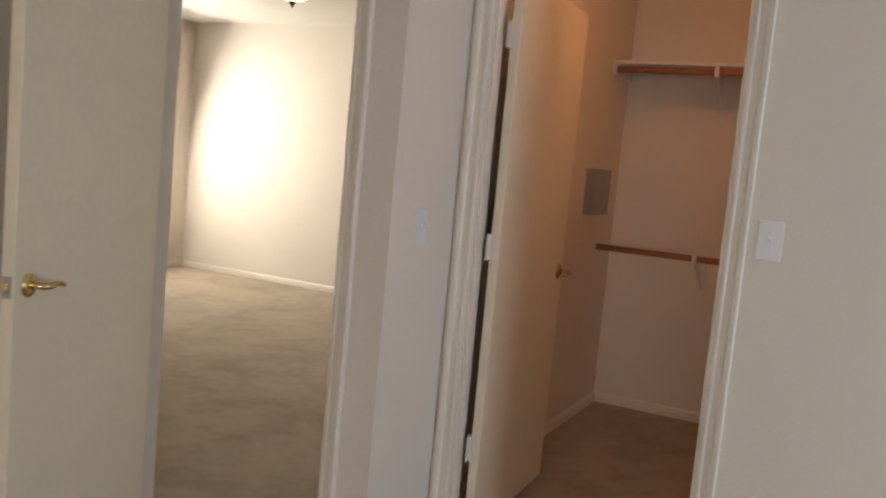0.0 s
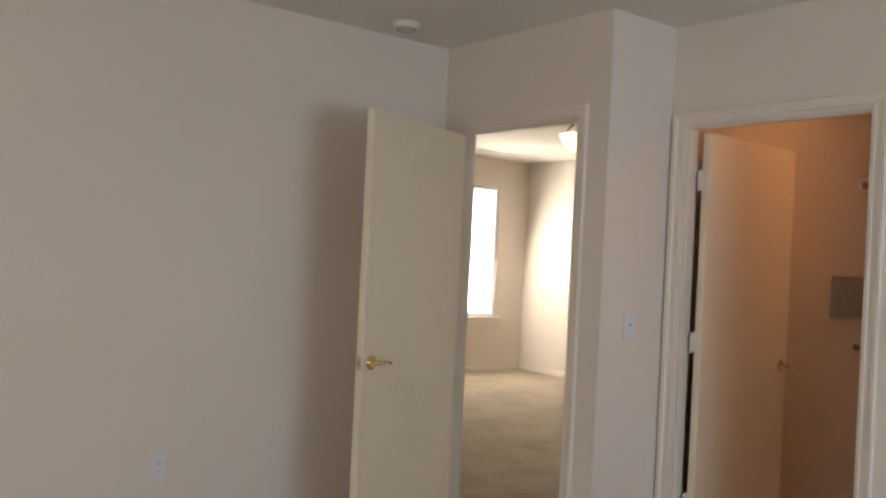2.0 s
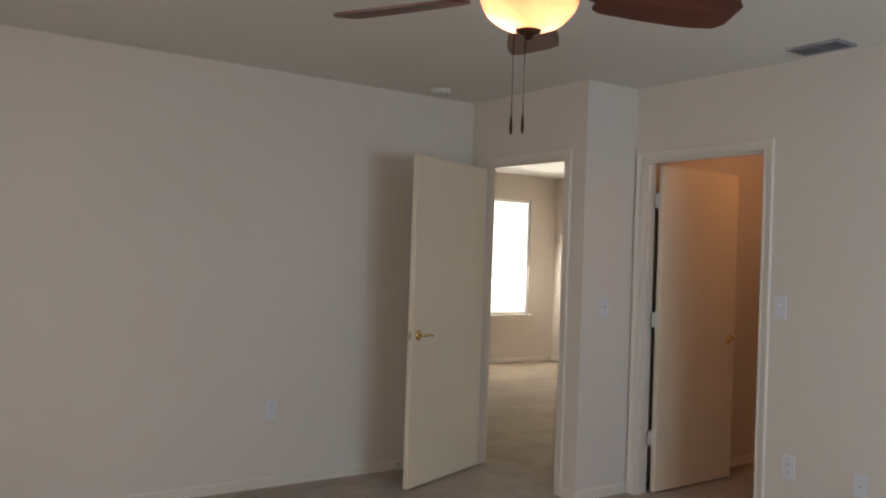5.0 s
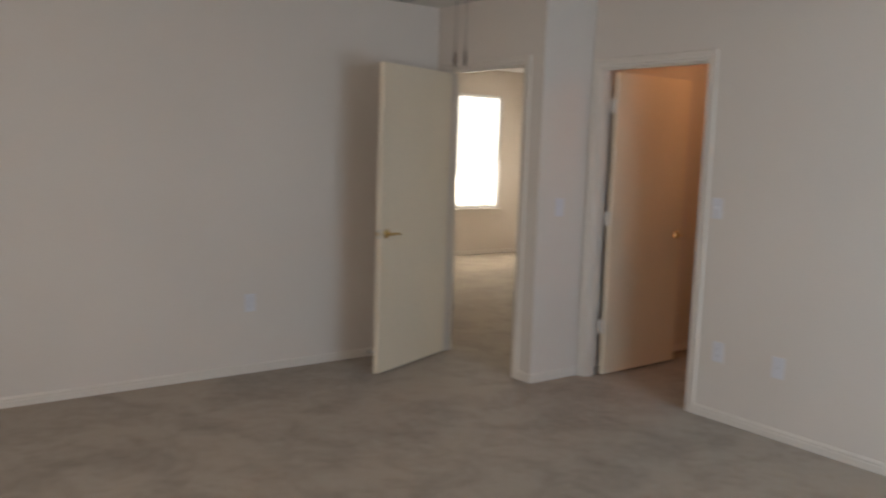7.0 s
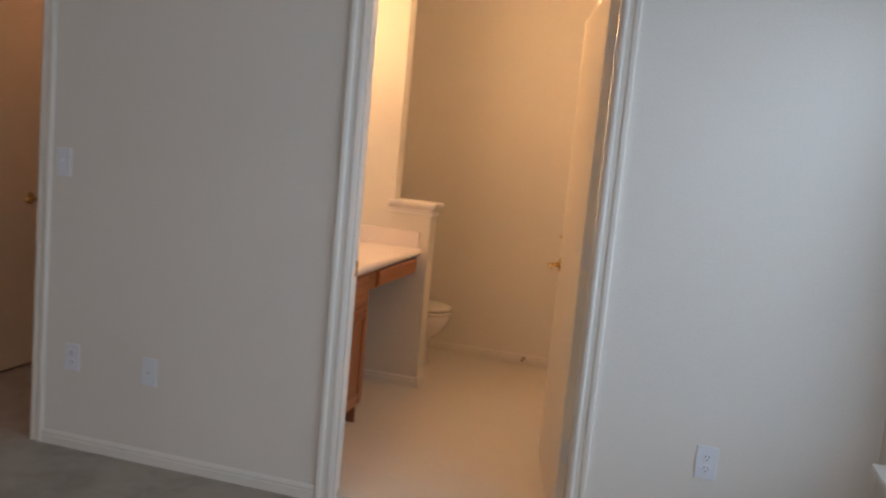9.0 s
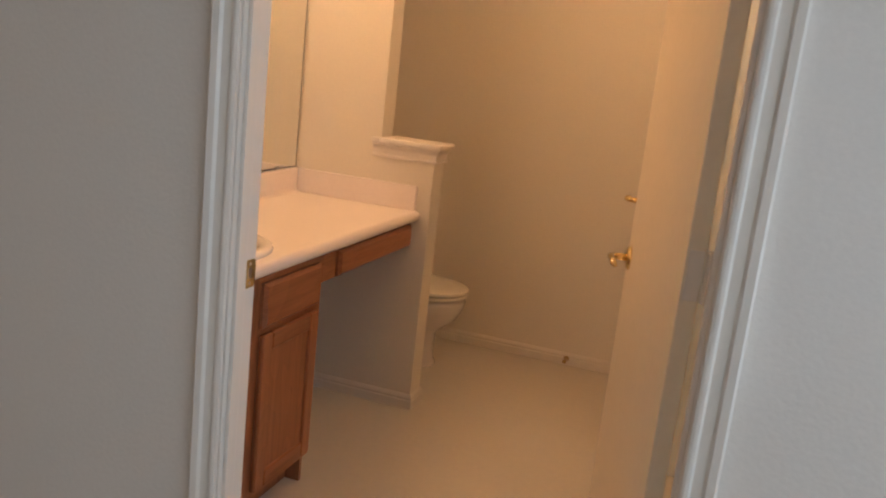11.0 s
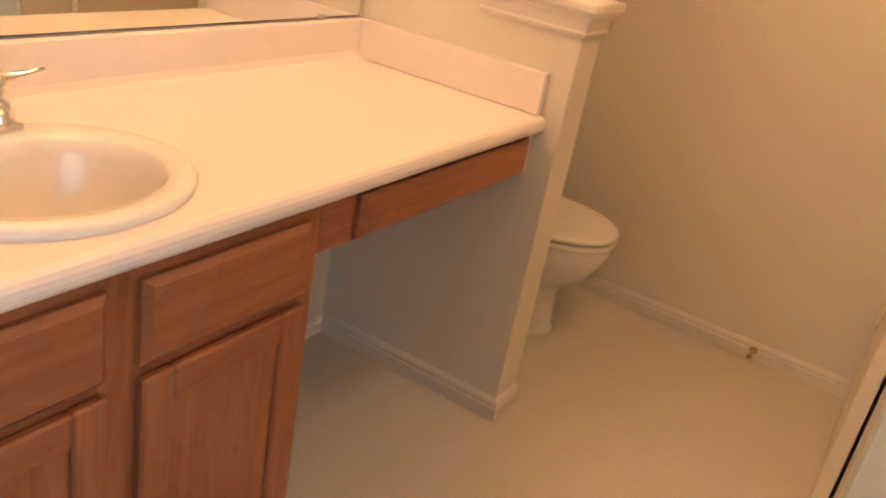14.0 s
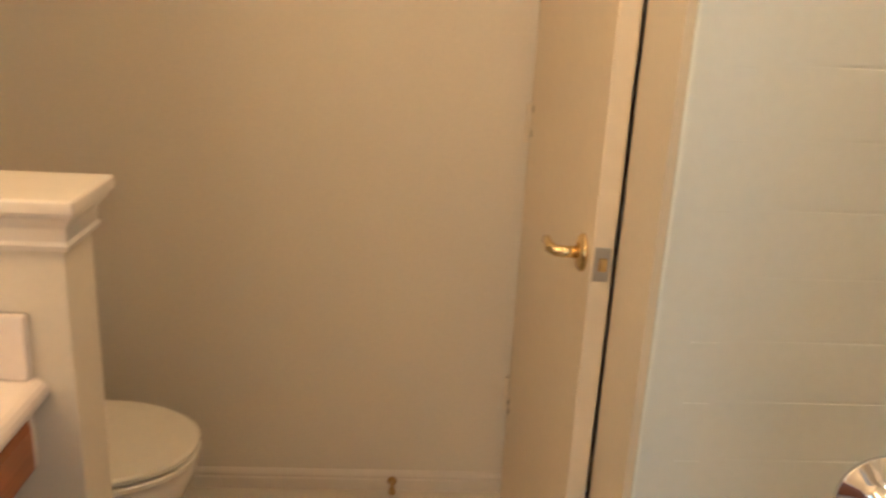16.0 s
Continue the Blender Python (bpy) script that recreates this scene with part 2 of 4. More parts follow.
def lathe(bm, profile, m=None, steps=32, sx=1.0, sy=1.0):
    """Turns (radius, height) pairs round the z axis."""
    rings = []
    for r, z in profile:
        if r < 1e-5:
            rings.append([bm.verts.new((0, 0, z))])
        else:
            rings.append([bm.verts.new((sx * r * math.cos(2 * math.pi * i / steps), sy * r * math.sin(2 * math.pi * i / steps), z)) for i in range(steps)])
    for a, b in zip(rings, rings[1:]):
        for i in range(steps):
            j = (i + 1) % steps
            if len(a) == 1 and len(b) > 1:
                bm.faces.new((a[0], b[i], b[j]))
            elif len(b) == 1 and len(a) > 1:
                bm.faces.new((a[i], a[j], b[0]))
            elif len(a) > 1:
                bm.faces.new((a[i], a[j], b[j], b[i]))
    verts = [v for r in rings for v in r]
    if m is not None:
        bmesh.ops.transform(bm, matrix=m, verts=verts)
    return verts


def sweep(bm, outline, path, closed=False):
    """Carries a closed 2D outline along 3D stations, each given as (origin, u axis, v axis)."""
    rings = [[bm.verts.new(Vector(o) + Vector(u) * a + Vector(v) * b) for a, b in outline] for o, u, v in path]
    pairs = list(zip(rings, rings[1:])) + ([(rings[-1], rings[0])] if closed else [])
    k = len(outline)
    for a, b in pairs:
        for i in range(k):
            bm.faces.new((a[i], a[(i + 1) % k], b[(i + 1) % k], b[i]))
    if not closed:
        bm.faces.new(rings[0])
        bm.faces.new(rings[-1])


def tube(bm, points, radius, steps=10, squash=1.0):
    """A round bar through points; radius a number or one for each point."""
    pts = [Vector(p) for p in points]
    stations = []
    for i, p in enumerate(pts):
        d = (pts[min(i + 1, len(pts) - 1)] - pts[max(i - 1, 0)]).normalized()
        u = d.cross(Vector((0, 0, 1)))
        u = (Vector((1, 0, 0)) if u.length < 1e-3 else u).normalized()
        r = radius[i] if isinstance(radius, (list, tuple)) else radius
        stations.append((p, u * r, d.cross(u).normalized() * r * squash))
    ring = [(math.cos(2 * math.pi * i / steps), math.sin(2 * math.pi * i / steps)) for i in range(steps)]
    sweep(bm, ring, stations)


def wall(name, axis, at, thick, a0, a1, z0, z1, mat, label, openings=()):
    """A wall along 'x' or 'y' from a0 to a1, with its low face at 'at'; openings are (from, to, sill, head)."""
    bm = bmesh.new()

    def piece(p0, p1, q0, q1):
        if p1 - p0 > 1e-4 and q1 - q0 > 1e-4:
            if axis == "x":
                box(bm, p0, p1, at, at + thick, q0, q1)
            else:
                box(bm, at, at + thick, p0, p1, q0, q1)
    edge = a0
    for o0, o1, s, h in sorted(openings):
        piece(edge, o0, z0, z1)
        piece(o0, o1, z0, s)
        piece(o0, o1, h, z1)
        edge = o1
    piece(edge, a1, z0, z1)
    bmesh.ops.remove_doubles(bm, verts=bm.verts[:], dist=1e-5)
    return tagged(finish(name, bm, mat), label, "wall", kind="structure")


# ---- the large structure ----
CL0, CL1 = -0.822, 0.003      # walk-in closet doorway
BA0, BA1 = 1.430, 2.345       # bathroom doorway
D0, D1 = -1.890, -1.082       # doorway to the far room
DY = -0.436                   # bedroom face of the far room's doorway wall
CX = -0.990                   # west wall of the walk-in closet
PX = -0.900                   # face of the return wall beside the closet
LX = -2.03                    # long west wall
EX = 3.335                    # east wall with the window
BX, BY = -6.20, 4.22          # far room: window wall and north wall
MX = 0.676                    # mirror wall of the bathroom
PY = 1.612                    # face of the half wall
BACK = 2.570                  # bathroom back wall
LI0, LI1 = 1.790, 2.550        # linen closet doorway
FLOOR = 0.026                 # bathroom floor over the carpet backing
J = 0.016                     # jamb thickness
RX = 2.075                    # linen closet wall
TY = 1.600                    # end wall of the tub alcove
wall("wall_north", "x", 0.0, T, PX, EX + T, 0, H, WALL, "off-white painted bedroom wall with two doorways",
     [(CL0 - J, CL1 + J, 0, OPEN + J), (BA0 - J, BA1 + J, 0, OPEN + J)])
wall("wall_return", "y", PX - T, T, DY + T, T, 0, H, WALL, "off-white painted return wall beside the closet")
wall("wall_closet_west", "y", CX - 0.09, 0.09, T, BY, 0, FARH, WALL, "painted side wall of the walk-in closet")
wall("wall_doorway", "x", DY, T, LX, PX, 0, H, WALL, "off-white painted wall over the far room's doorway", [(D0 - J, D1 + J, 0, OPEN + J)])
wall("wall_west", "y", LX - T, T, -5.4, DY + T, 0, H, WALL, "long bare off-white painted bedroom wall")
wall("wall_east", "y", EX, T, -5.4, 0.0, 0, H, WALL, "off-white painted bedroom wall with the window", [(-1.95, -0.20, 0.58, 2.05)])
# its opening is added, only to let the southern fill in
wall("wall_south", "x", -5.4 - T, T, LX - T, EX + T, 0, H, WALL, "off-white painted bedroom wall with an unseen, added window", [(-0.2, 1.9, 0.58, 2.05)])
wall("wall_far_south", "x", DY, T, BX - T, LX - T, 0, FARH, WALL, "cream painted wall of the far room")
wall("wall_far_west", "y", BX - T, T, DY + T, BY + T, 0, FARH, WALL, "cream painted far room wall with a window", [(2.46, 3.75, 0.660, 2.250)])
wall("wall_far_north", "x", BY, T, BX, PX, 0, FARH, WALL, "cream painted far room wall washed by daylight")
wall("wall_closet_north", "x", 2.36, T, CX, MX - T, 0, H, WALL, "painted back wall of the walk-in closet")
wall("wall_mirror", "y", MX - T, T, T, BACK, 0, H, BATHWALL, "cream painted bathroom wall behind the vanity mirror")
wall("wall_bath_north", "x", BACK, T, MX - T, 3.07, 0, H, BATHWALL, "cream painted bathroom back wall")
wall("wall_linen", "y", RX, T, TY, BACK, 0, H, BATHWALL, "cream painted bathroom wall with the linen closet door", [(LI0 - J, LI1 + J, 0, OPEN + J)])
wall("wall_tub_end", "x", TY, T, RX + T, 2.95, 0, H, BATHWALL, "cream painted wall at the end of the tub alcove")
wall("wall_tub_back", "y", 2.95, T, T, BACK, 0, H, BATHWALL, "cream painted wall at the back of the tub alcove")


def slab(name, pieces, z0, z1, mat, label, category):
    bm = bmesh.new()
    for x0, x1, y0, y1 in pieces:
        box(bm, x0, x1, y0, y1, z0, z1)
    return tagged(finish(name, bm, mat), label, category, kind="structure")


slab("floor_carpet", [(LX - T, EX + T, -5.515, DY), (BX - T, EX + T, DY, 0.035), (BX - T, MX - T, 0.035, BY + T)], -0.12, 0.0, CARPET, "worn beige cut-pile carpet with tread marks", "floor")
slab("floor_bath", [(MX - T, 3.07, 0.035, BACK + T)], -0.12, FLOOR, VINYL, "glossy beige sheet vinyl bathroom floor", "floor")
slab("ceiling", [(LX - T, EX + T, -5.55, T), (CX - 0.088, 3.07, T, BACK + T)], H, H + 0.10, CEIL, "off-white textured bedroom and bath ceiling", "ceiling")
slab("ceiling_far", [(BX - T, CX - 0.09, DY + T, BY + T)], FARH, FARH + 0.12, CEIL, "white textured ceiling of the far room", "ceiling")


# ---- trim, door frames and windows ----
CASING = [(0.0, 0.0), (0.0, 0.009), (0.006, 0.011), (0.012, 0.011), (0.016, 0.007), (0.034, 0.009), (0.040, 0.015), (0.054, 0.017), (0.058, 0.014), (0.058, 0.0)]
BASE = [(0.0, 0.0), (0.0, 0.012), (0.034, 0.012), (0.038, 0.009), (0.042, 0.009), (0.046, 0.011), (0.053, 0.008), (0.060, 0.003), (0.060, 0.0)]


def door_frame(name, m, width, label, back=True, front=True):
    """Jambs, stops and mitred casings of a doorway; local x runs along the wall, y into it, from the front face."""
    f = thing(name, m, label, "door frame", kind="structure")
    boxed("jamb", (-J, 0, 0.001, T - 0.001, 0, OPEN + J), TRIM, f, 0.002)
    boxed("jamb", (width, width + J, 0.001, T - 0.001, 0, OPEN + J), TRIM, f, 0.002)
    boxed("head_jamb", (0, width, 0.001, T - 0.001, OPEN, OPEN + J), TRIM, f, 0.002)
    boxed("stop", (0, 0.010, 0.014, 0.046, 0, OPEN), TRIM, f, 0.002)
    boxed("stop", (width - 0.010, width, 0.014, 0.046, 0, OPEN), TRIM, f, 0.002)
    boxed("head_stop", (0.010, width - 0.010, 0.014, 0.046, OPEN - 0.010, OPEN), TRIM, f, 0.002)
    for on, y, out in ((front, 0.0, -1), (back, T, 1)):
        if on:
            bm = bmesh.new()
            r = 0.005
            v = (0, out, 0)
            sweep(bm, CASING, [((-r, y, 0), (-1, 0, 0), v), ((-r, y, OPEN + r), (-1, 0, 1), v),
                               ((width + r, y, OPEN + r), (1, 0, 1), v), ((width + r, y, 0), (1, 0, 0), v)])
            finish("casing", bm, TRIM, f)
    return f


door_frame("door_frame_closet", pose(CL0, 0, 0), CL1 - CL0, "white moulded casing round the walk-in closet doorway")
bath_frame = door_frame("door_frame_bath", pose(BA0, 0, 0), BA1 - BA0, "white moulded casing round the bathroom doorway")
door_frame("door_frame_far", pose(D0, DY, 0), D1 - D0, "white moulded casing round the far room doorway")
door_frame("door_frame_linen", pose(RX, LI1, 0, 0, 0, -90), LI1 - LI0, "cream moulded casing round the linen closet", back=False, front=False)


def baseboard(x0, y0, x1, y1, z=0.0, mat=TRIM):
    """A skirting from one point of a wall's foot to another; the room lies to its left."""
    d = (Vector((x1, y1, 0)) - Vector((x0, y0, 0))).normalized()
    out = Vector((-d.y, d.x, 0))
    bm = bmesh.new()
    sweep(bm, BASE, [((x0, y0, z), (0, 0, 1), out), ((x1, y1, z), (0, 0, 1), out)])
    return tagged(finish("baseboard", bm, mat), "painted moulded baseboard along the wall foot", "baseboard", kind="structure")


C = 0.064
for run in ((LX, -0.45, LX, -5.39), (D0 - C, DY, LX, DY), (PX, DY, D1 + C, DY), (PX, 0, PX, DY), (CL0 - C, 0, PX, 0), (BA0 - C, 0, CL1 + C, 0),
            (EX, 0, BA1 + C, 0), (EX, -5.39, EX, 0), (LX, -5.4, EX, -5.4), (CX - 0.09, BY, BX, BY), (BX, BY, BX, DY + T), (PX - T, DY + T, PX - T, T), (CX - 0.09, T, CX - 0.09, BY),
            (BX, DY + T, D0 - C, DY + T), (CX, 2.36, CX, T), (MX - T, 2.36, CX, 2.36), (MX - T, T, MX - T, 2.36)):
    baseboard(*run)
for run in ((RX, BACK, MX, BACK), (RX, TY, RX, LI0 - 0.020), (MX, BACK, MX, 1.76), (MX, PY, MX, 0.88)):
    baseboard(*run, z=FLOOR, mat=BATHTRIM)


def sash_window(name, m, width, low, high, label, pane_label="clear window glass", rail=True):
    """A double-hung window in an opening of a wall; local x along the wall, y towards the room, z up from the floor."""
    w = thing(name, m, label, "window", kind="structure")
    for n, d in (("side_frame", (0, 0.035, 0.02, 0.075, low, high)), ("side_frame", (width - 0.035, width, 0.02, 0.075, low, high)),
                 ("head_frame", (0.035, width - 0.035, 0.02, 0.075, high - 0.04, high)), ("bottom_frame", (0.035, width - 0.035, 0.02, 0.075, low, low + 0.04)),
                 ("meeting_rail", (0.035, width - 0.035, 0.025, 0.07, (low + high) / 2 - 0.02, (low + high) / 2 + 0.02)))[:5 if rail else 4]:
        boxed(n, d, PLATE, w, 0.004)
    for z0, z1 in ((low + 0.04, (low + high) / 2 - 0.02), ((low + high) / 2 + 0.02, high - 0.04)) if rail else ((low + 0.04, high - 0.04),):
        p = boxed("pane", (0.035, width - 0.035, 0.045, 0.049, z0, z1), GLASS, w, label=pane_label)
        p.visible_shadow = False
    boxed("sill", (-0.055, width + 0.055, 0.076, T + 0.055, low - 0.022, low + 0.002), TRIM, w, 0.006, "white projecting window sill")
    boxed("apron", (-0.02, width + 0.02, T, T + 0.014, low - 0.09, low - 0.022), TRIM, w, 0.003)
    return w


sash_window("window_1", pose(EX + T, -1.95, 0, 0, 0, 90), 1.75, 0.58, 2.05, "white framed bedroom window with a projecting sill")
# unseen window, added to go with the fill lamp in the south wall
sash_window("window_added", pose(-0.2, -5.4 - T, 0), 2.1, 0.58, 2.05, "white framed window added unseen behind the walker for fill light")
sash_window("window_3", pose(BX - T, 3.75, 0, 0, 0, -90), 1.29, 0.660, 2.250, "far room window glowing behind closed white blinds", rail=False)


def blind_material():
    m = bpy.data.materials.new("white_blind_vinyl")
    m.use_nodes = True
    n, l = m.node_tree.nodes, m.node_tree.links
    p = n["Principled BSDF"]
    p.inputs["Base Color"].default_value = (0.85, 0.84, 0.80, 1)
    p.inputs["Roughness"].default_value = 0.5
    t = n.new("ShaderNodeBsdfTranslucent")
    t.inputs[0].default_value = (0.9, 0.88, 0.82, 1)
    mix = n.new("ShaderNodeMixShader")
    mix.inputs[0].default_value = 0.6
    l.new(p.outputs[0], mix.inputs[1])
    l.new(t.outputs[0], mix.inputs[2])
    l.new(mix.outputs[0], n["Material Output"].inputs["Surface"])
    return m


BLINDS = blind_material()
blind = thing("window_blind", pose(BX - 0.022, 2.46, 0), "closed white slatted blind lit from behind", "blind")
BW, B0, B1 = 1.278, 0.690, 2.245
boxed("headrail", (-0.018, 0.018, 0.012, BW, B1 - 0.037, B1), BLINDS, blind, 0.004)
boxed("bottom_rail", (-0.016, 0.016, 0.012, BW - 0.03, B0, B0 + 0.020), BLINDS, blind, 0.004)
# each slat has three slots for its lift cords, which let flecks of sun through
slat_bm = bmesh.new()
edge = 0.012
for y in (0.14, 0.62, 1.10):
    box(slat_bm, -0.0006, 0.0006, edge, y - 0.011, -0.024, 0.024)
    box(slat_bm, -0.0006, 0.0006, y - 0.011, y + 0.011, -0.024, -0.010)
    box(slat_bm, -0.0006, 0.0006, y - 0.011, y + 0.011, 0.010, 0.024)
    edge = y + 0.011
box(slat_bm, -0.0006, 0.0006, edge, BW - 0.03, -0.024, 0.024)
bmesh.ops.remove_doubles(slat_bm, verts=slat_bm.verts[:], dist=1e-5)
slat = part("slat", slat_bm, BLINDS, blind)
slat.matrix_basis = pose(0, 0, B1 - 0.062, 0, 20, 0)
z = B1 - 0.105
while z > B0 + 0.028:
    s = new("slat", slat.data)
    s.parent = blind
    s.matrix_basis = pose(0, 0, z, 0, 20, 0)
    z -= 0.043


def backdrop(name, x, y0, y1, z0, z1, strength):
    m = bpy.data.materials.new("bright_distance")
    m.use_nodes = True
    p = m.node_tree.nodes["Principled BSDF"]
    p.inputs["Base Color"].default_value = (0.5, 0.55, 0.6, 1)
    p.inputs["Emission Color"].default_value = (1.0, 0.98, 0.95, 1)
    p.inputs["Emission Strength"].default_value = strength
    ob = boxed(name, (x - 0.02, x, y0, y1, z0, z1), m)
    return tagged(ob, "hazy bright daylight beyond the far window", "backdrop", kind="structure")


backdrop("backdrop", -10.5, -3.0, 10.0, -0.19, 3.2, 26.0)
slab("ground", [(-40, 40, -40, -5.56), (-40, BX - T - 0.01, -5.56, 40), (EX + T + 0.01, 40, -5.56, 40), (BX - T - 0.01, EX + T + 0.01, BY + T + 0.01, 40)], -0.30, -0.20,
     material("dry_ground", (0.22, 0.20, 0.15), 0.9, tint=0.2, coarse=1.0, fine=12), "dry open ground round the house", "ground")


# ---- doors ----
def lever(parent, m, side, reach=1.0):
    """A brass lever handle: rose, neck and a curved grip that points back to the hinges (local -x)."""
    bm = bmesh.new()
    lathe(bm, [(0, 0.0), (0.033, 0.0), (0.033, 0.004), (0.028, 0.009), (0.016, 0.012), (0.0, 0.012)], pose(0, 0, 0, 90 * side, 0, 0), 24)
    rose = part("lever_handle", bm, BRASS, parent, "polished brass lever handle", smooth=True)
    rose.matrix_basis = m
    d = -side
    bm = bmesh.new()
    curve = [(0, 0.010, 0), (0, 0.030, 0), (-0.004, 0.045, 0), (-0.018, 0.053, 0.001), (-0.036, 0.054, 0.004), (-0.060, 0.053, 0.003), (-0.080, 0.050, -0.004), (-0.090, 0.046, -0.009)]
    tube(bm, [(x * reach, d * y, z) for x, y, z in curve], [0.011, 0.010, 0.010, 0.010, 0.008, 0.0075, 0.009, 0.006], 10)
    part("grip", bm, BRASS, rose, smooth=True)


HINGES = (0.345, 1.082, 1.826)


def door(name, m, width, label, levers=(1, -1), barrel=1, hinge_mat=None, mat=None, bottom=0.014, latch=0.945):
    """A flush slab door; local x runs from the hinge edge to the latch edge, y through the slab."""
    h = 0.0175
    d = thing(name, m, label, "door", kind="structure")
    boxed("door_slab", (0.002, width, -h, h, bottom, 2.046), mat or DOOR, d, 0.0025)
    for side in levers:
        lever(d, pose(width - 0.062, -side * h, latch), side, 0.5 if width < 0.75 else 1.0)
    bm = bmesh.new()
    box(bm, width - 0.0005, width + 0.0015, -0.0125, 0.0125, latch - 0.029, latch + 0.029, 0.0006, 1)
    plate = part("latch_plate", bm, AGED if width < 0.75 else STEEL, d, "tarnished metal latch plate")
    bm = bmesh.new()
    box(bm, width + 0.001, width + 0.011, -0.007, 0.007, latch - 0.010, latch + 0.012, 0.003)
    part("latch_bolt", bm, SLOT if width < 0.75 else BRASS, plate)
    hm = hinge_mat or STEEL
    for z in HINGES:
        bm = bmesh.new()
        box(bm, -0.0008, 0.0022, -h + 0.002, h + 0.006 * barrel, z - 0.046, z + 0.046, 0.0008, 1)
        hinge = part("hinge", bm, hm, d, "painted-over door hinge" if hinge_mat else "metal butt hinge")
        bm = bmesh.new()
        lathe(bm, [(0, z - 0.047), (0.006, z - 0.047), (0.006, z + 0.047), (0, z + 0.047)], pose(-0.002, barrel * (h + 0.006), 0), 12)
        box(bm, -0.030, -0.001, barrel * (h + 0.003) - 0.0012, barrel * (h + 0.003) + 0.0012, z - 0.046, z + 0.046)
        part("knuckle", bm, hm, hinge, smooth=False)
    return d


def along(x, y, dx, dy):
    """The pose of a door hung at (x, y) whose slab runs towards (dx, dy)."""
    return pose(x, y, 0, 0, 0, math.degrees(math.atan2(dy, dx)))


far_door = door("door_far_room", along(D0 + 0.035, DY - 0.018, 0.305, -0.775), 0.825, "cream painted flush door standing open against the wall", barrel=-1, mat=DOOR)
closet_door = door("door_closet", along(CL0 + 0.036, T + 0.016, -0.030, 1.0), 0.790, "cream painted flush closet door opened inwards", barrel=1, hinge_mat=TRIM, mat=DOOR)
bath_door = door("door_bath", along(BA1 - 0.039, T + 0.016, -0.220, 1.0), 0.850, "cream painted flush bathroom door opened inwards", barrel=-1, hinge_mat=TRIM, mat=DOOR)
linen_door = door("door_linen", along(RX - 0.022, LI1 - 0.004, -0.005, -1.0), LI1 - LI0 + 0.009, "cream painted flush linen door standing just ajar", levers=(1,), barrel=-1, hinge_mat=DOOR, mat=DOOR, latch=0.980)

# old hinge screw scars down the linen door's hinge side
scar_bm = bmesh.new()
lathe(scar_bm, [(0, 0.0012), (0.003, 0.0010), (0.0046, 0.0)], pose(0, 0, 0, 90, 0, 0), 10, 1.3, 2.4)
scar = part("screw_scar", scar_bm, RUBBER, linen_door, "dark worn screw scar")
scar.matrix_basis = pose(0.024, -0.0175, 1.060)
for x, z in ((0.026, 1.120), (0.022, 0.330), (0.026, 0.306)):
    mark = new("screw_scar", scar.data)
    mark.parent = linen_door
    mark.matrix_basis = pose(x, -0.0175, z)

# strike plate let into the bathroom jamb
bm = bmesh.new()
corner = 0.010
outline = []
for cy, cz, q0 in ((T - 0.011, 0.952, 0), (T - 0.032, 0.952, 90), (T - 0.032, 0.911, 180), (T - 0.011, 0.911, 270)):
    for k in range(6):
        q = radians(q0 + 18 * k)
        outline.append((cy + corner * math.cos(q), cz + corner * math.sin(q)))
sweep(bm, outline, [((BA0, 0, 0), (0, 1, 0), (0, 0, 1)), ((BA0 + 0.002, 0, 0), (0, 1, 0), (0, 0, 1))])
strike = finish("strike_plate", bm, BRASS)
tagged(strike, "brass strike plate let into the white jamb", "strike plate")
bm = bmesh.new()
box(bm, BA0 + 0.0018, BA0 + 0.0024, T - 0.028, T - 0.015, 0.920, 0.944, 0.0002, 1)
part("bolt_hole", bm, STEEL, strike)
for z in (0.911, 0.952):
    bm = bmesh.new()
    lathe(bm, [(0, 0.0034), (0.003, 0.0030), (0.0042, 0.0018)], pose(BA0, T - 0.022, z, 0, 90, 0), 12)
    part("screw", bm, STEEL, strike)


# ---- switches and sockets ----
def plate_thing(name, m, label, category, group):
    p = thing(name, m, label, category, group)
    boxed("cover_plate", (-0.036, 0.036, 0, 0.006, -0.059, 0.059), PLATE, p, 0.003)
    return p


def screw(parent, z, x=0.0):
    bm = bmesh.new()
    lathe(bm, [(0, 0.0078), (0.003, 0.0072), (0.0034, 0.006)], pose(x, 0, z, -90, 0, 0), 10)
    part("screw", bm, PLATE, parent)


def light_switch(m, label):
    p = plate_thing("light_switch", m, label, "light switch", "light switches")
    boxed("toggle_frame", (-0.008, 0.008, 0.006, 0.0075, -0.014, 0.014), PLATE, p, 0.0006, segments=1)
    t = boxed("toggle", (-0.0045, 0.0045, 0.0, 0.016, -0.006, 0.006), PLATE, p, 0.0015)
    t.matrix_basis = pose(0, 0.006, 0.003, 28, 0, 0)
    screw(p, 0.03), screw(p, -0.03)


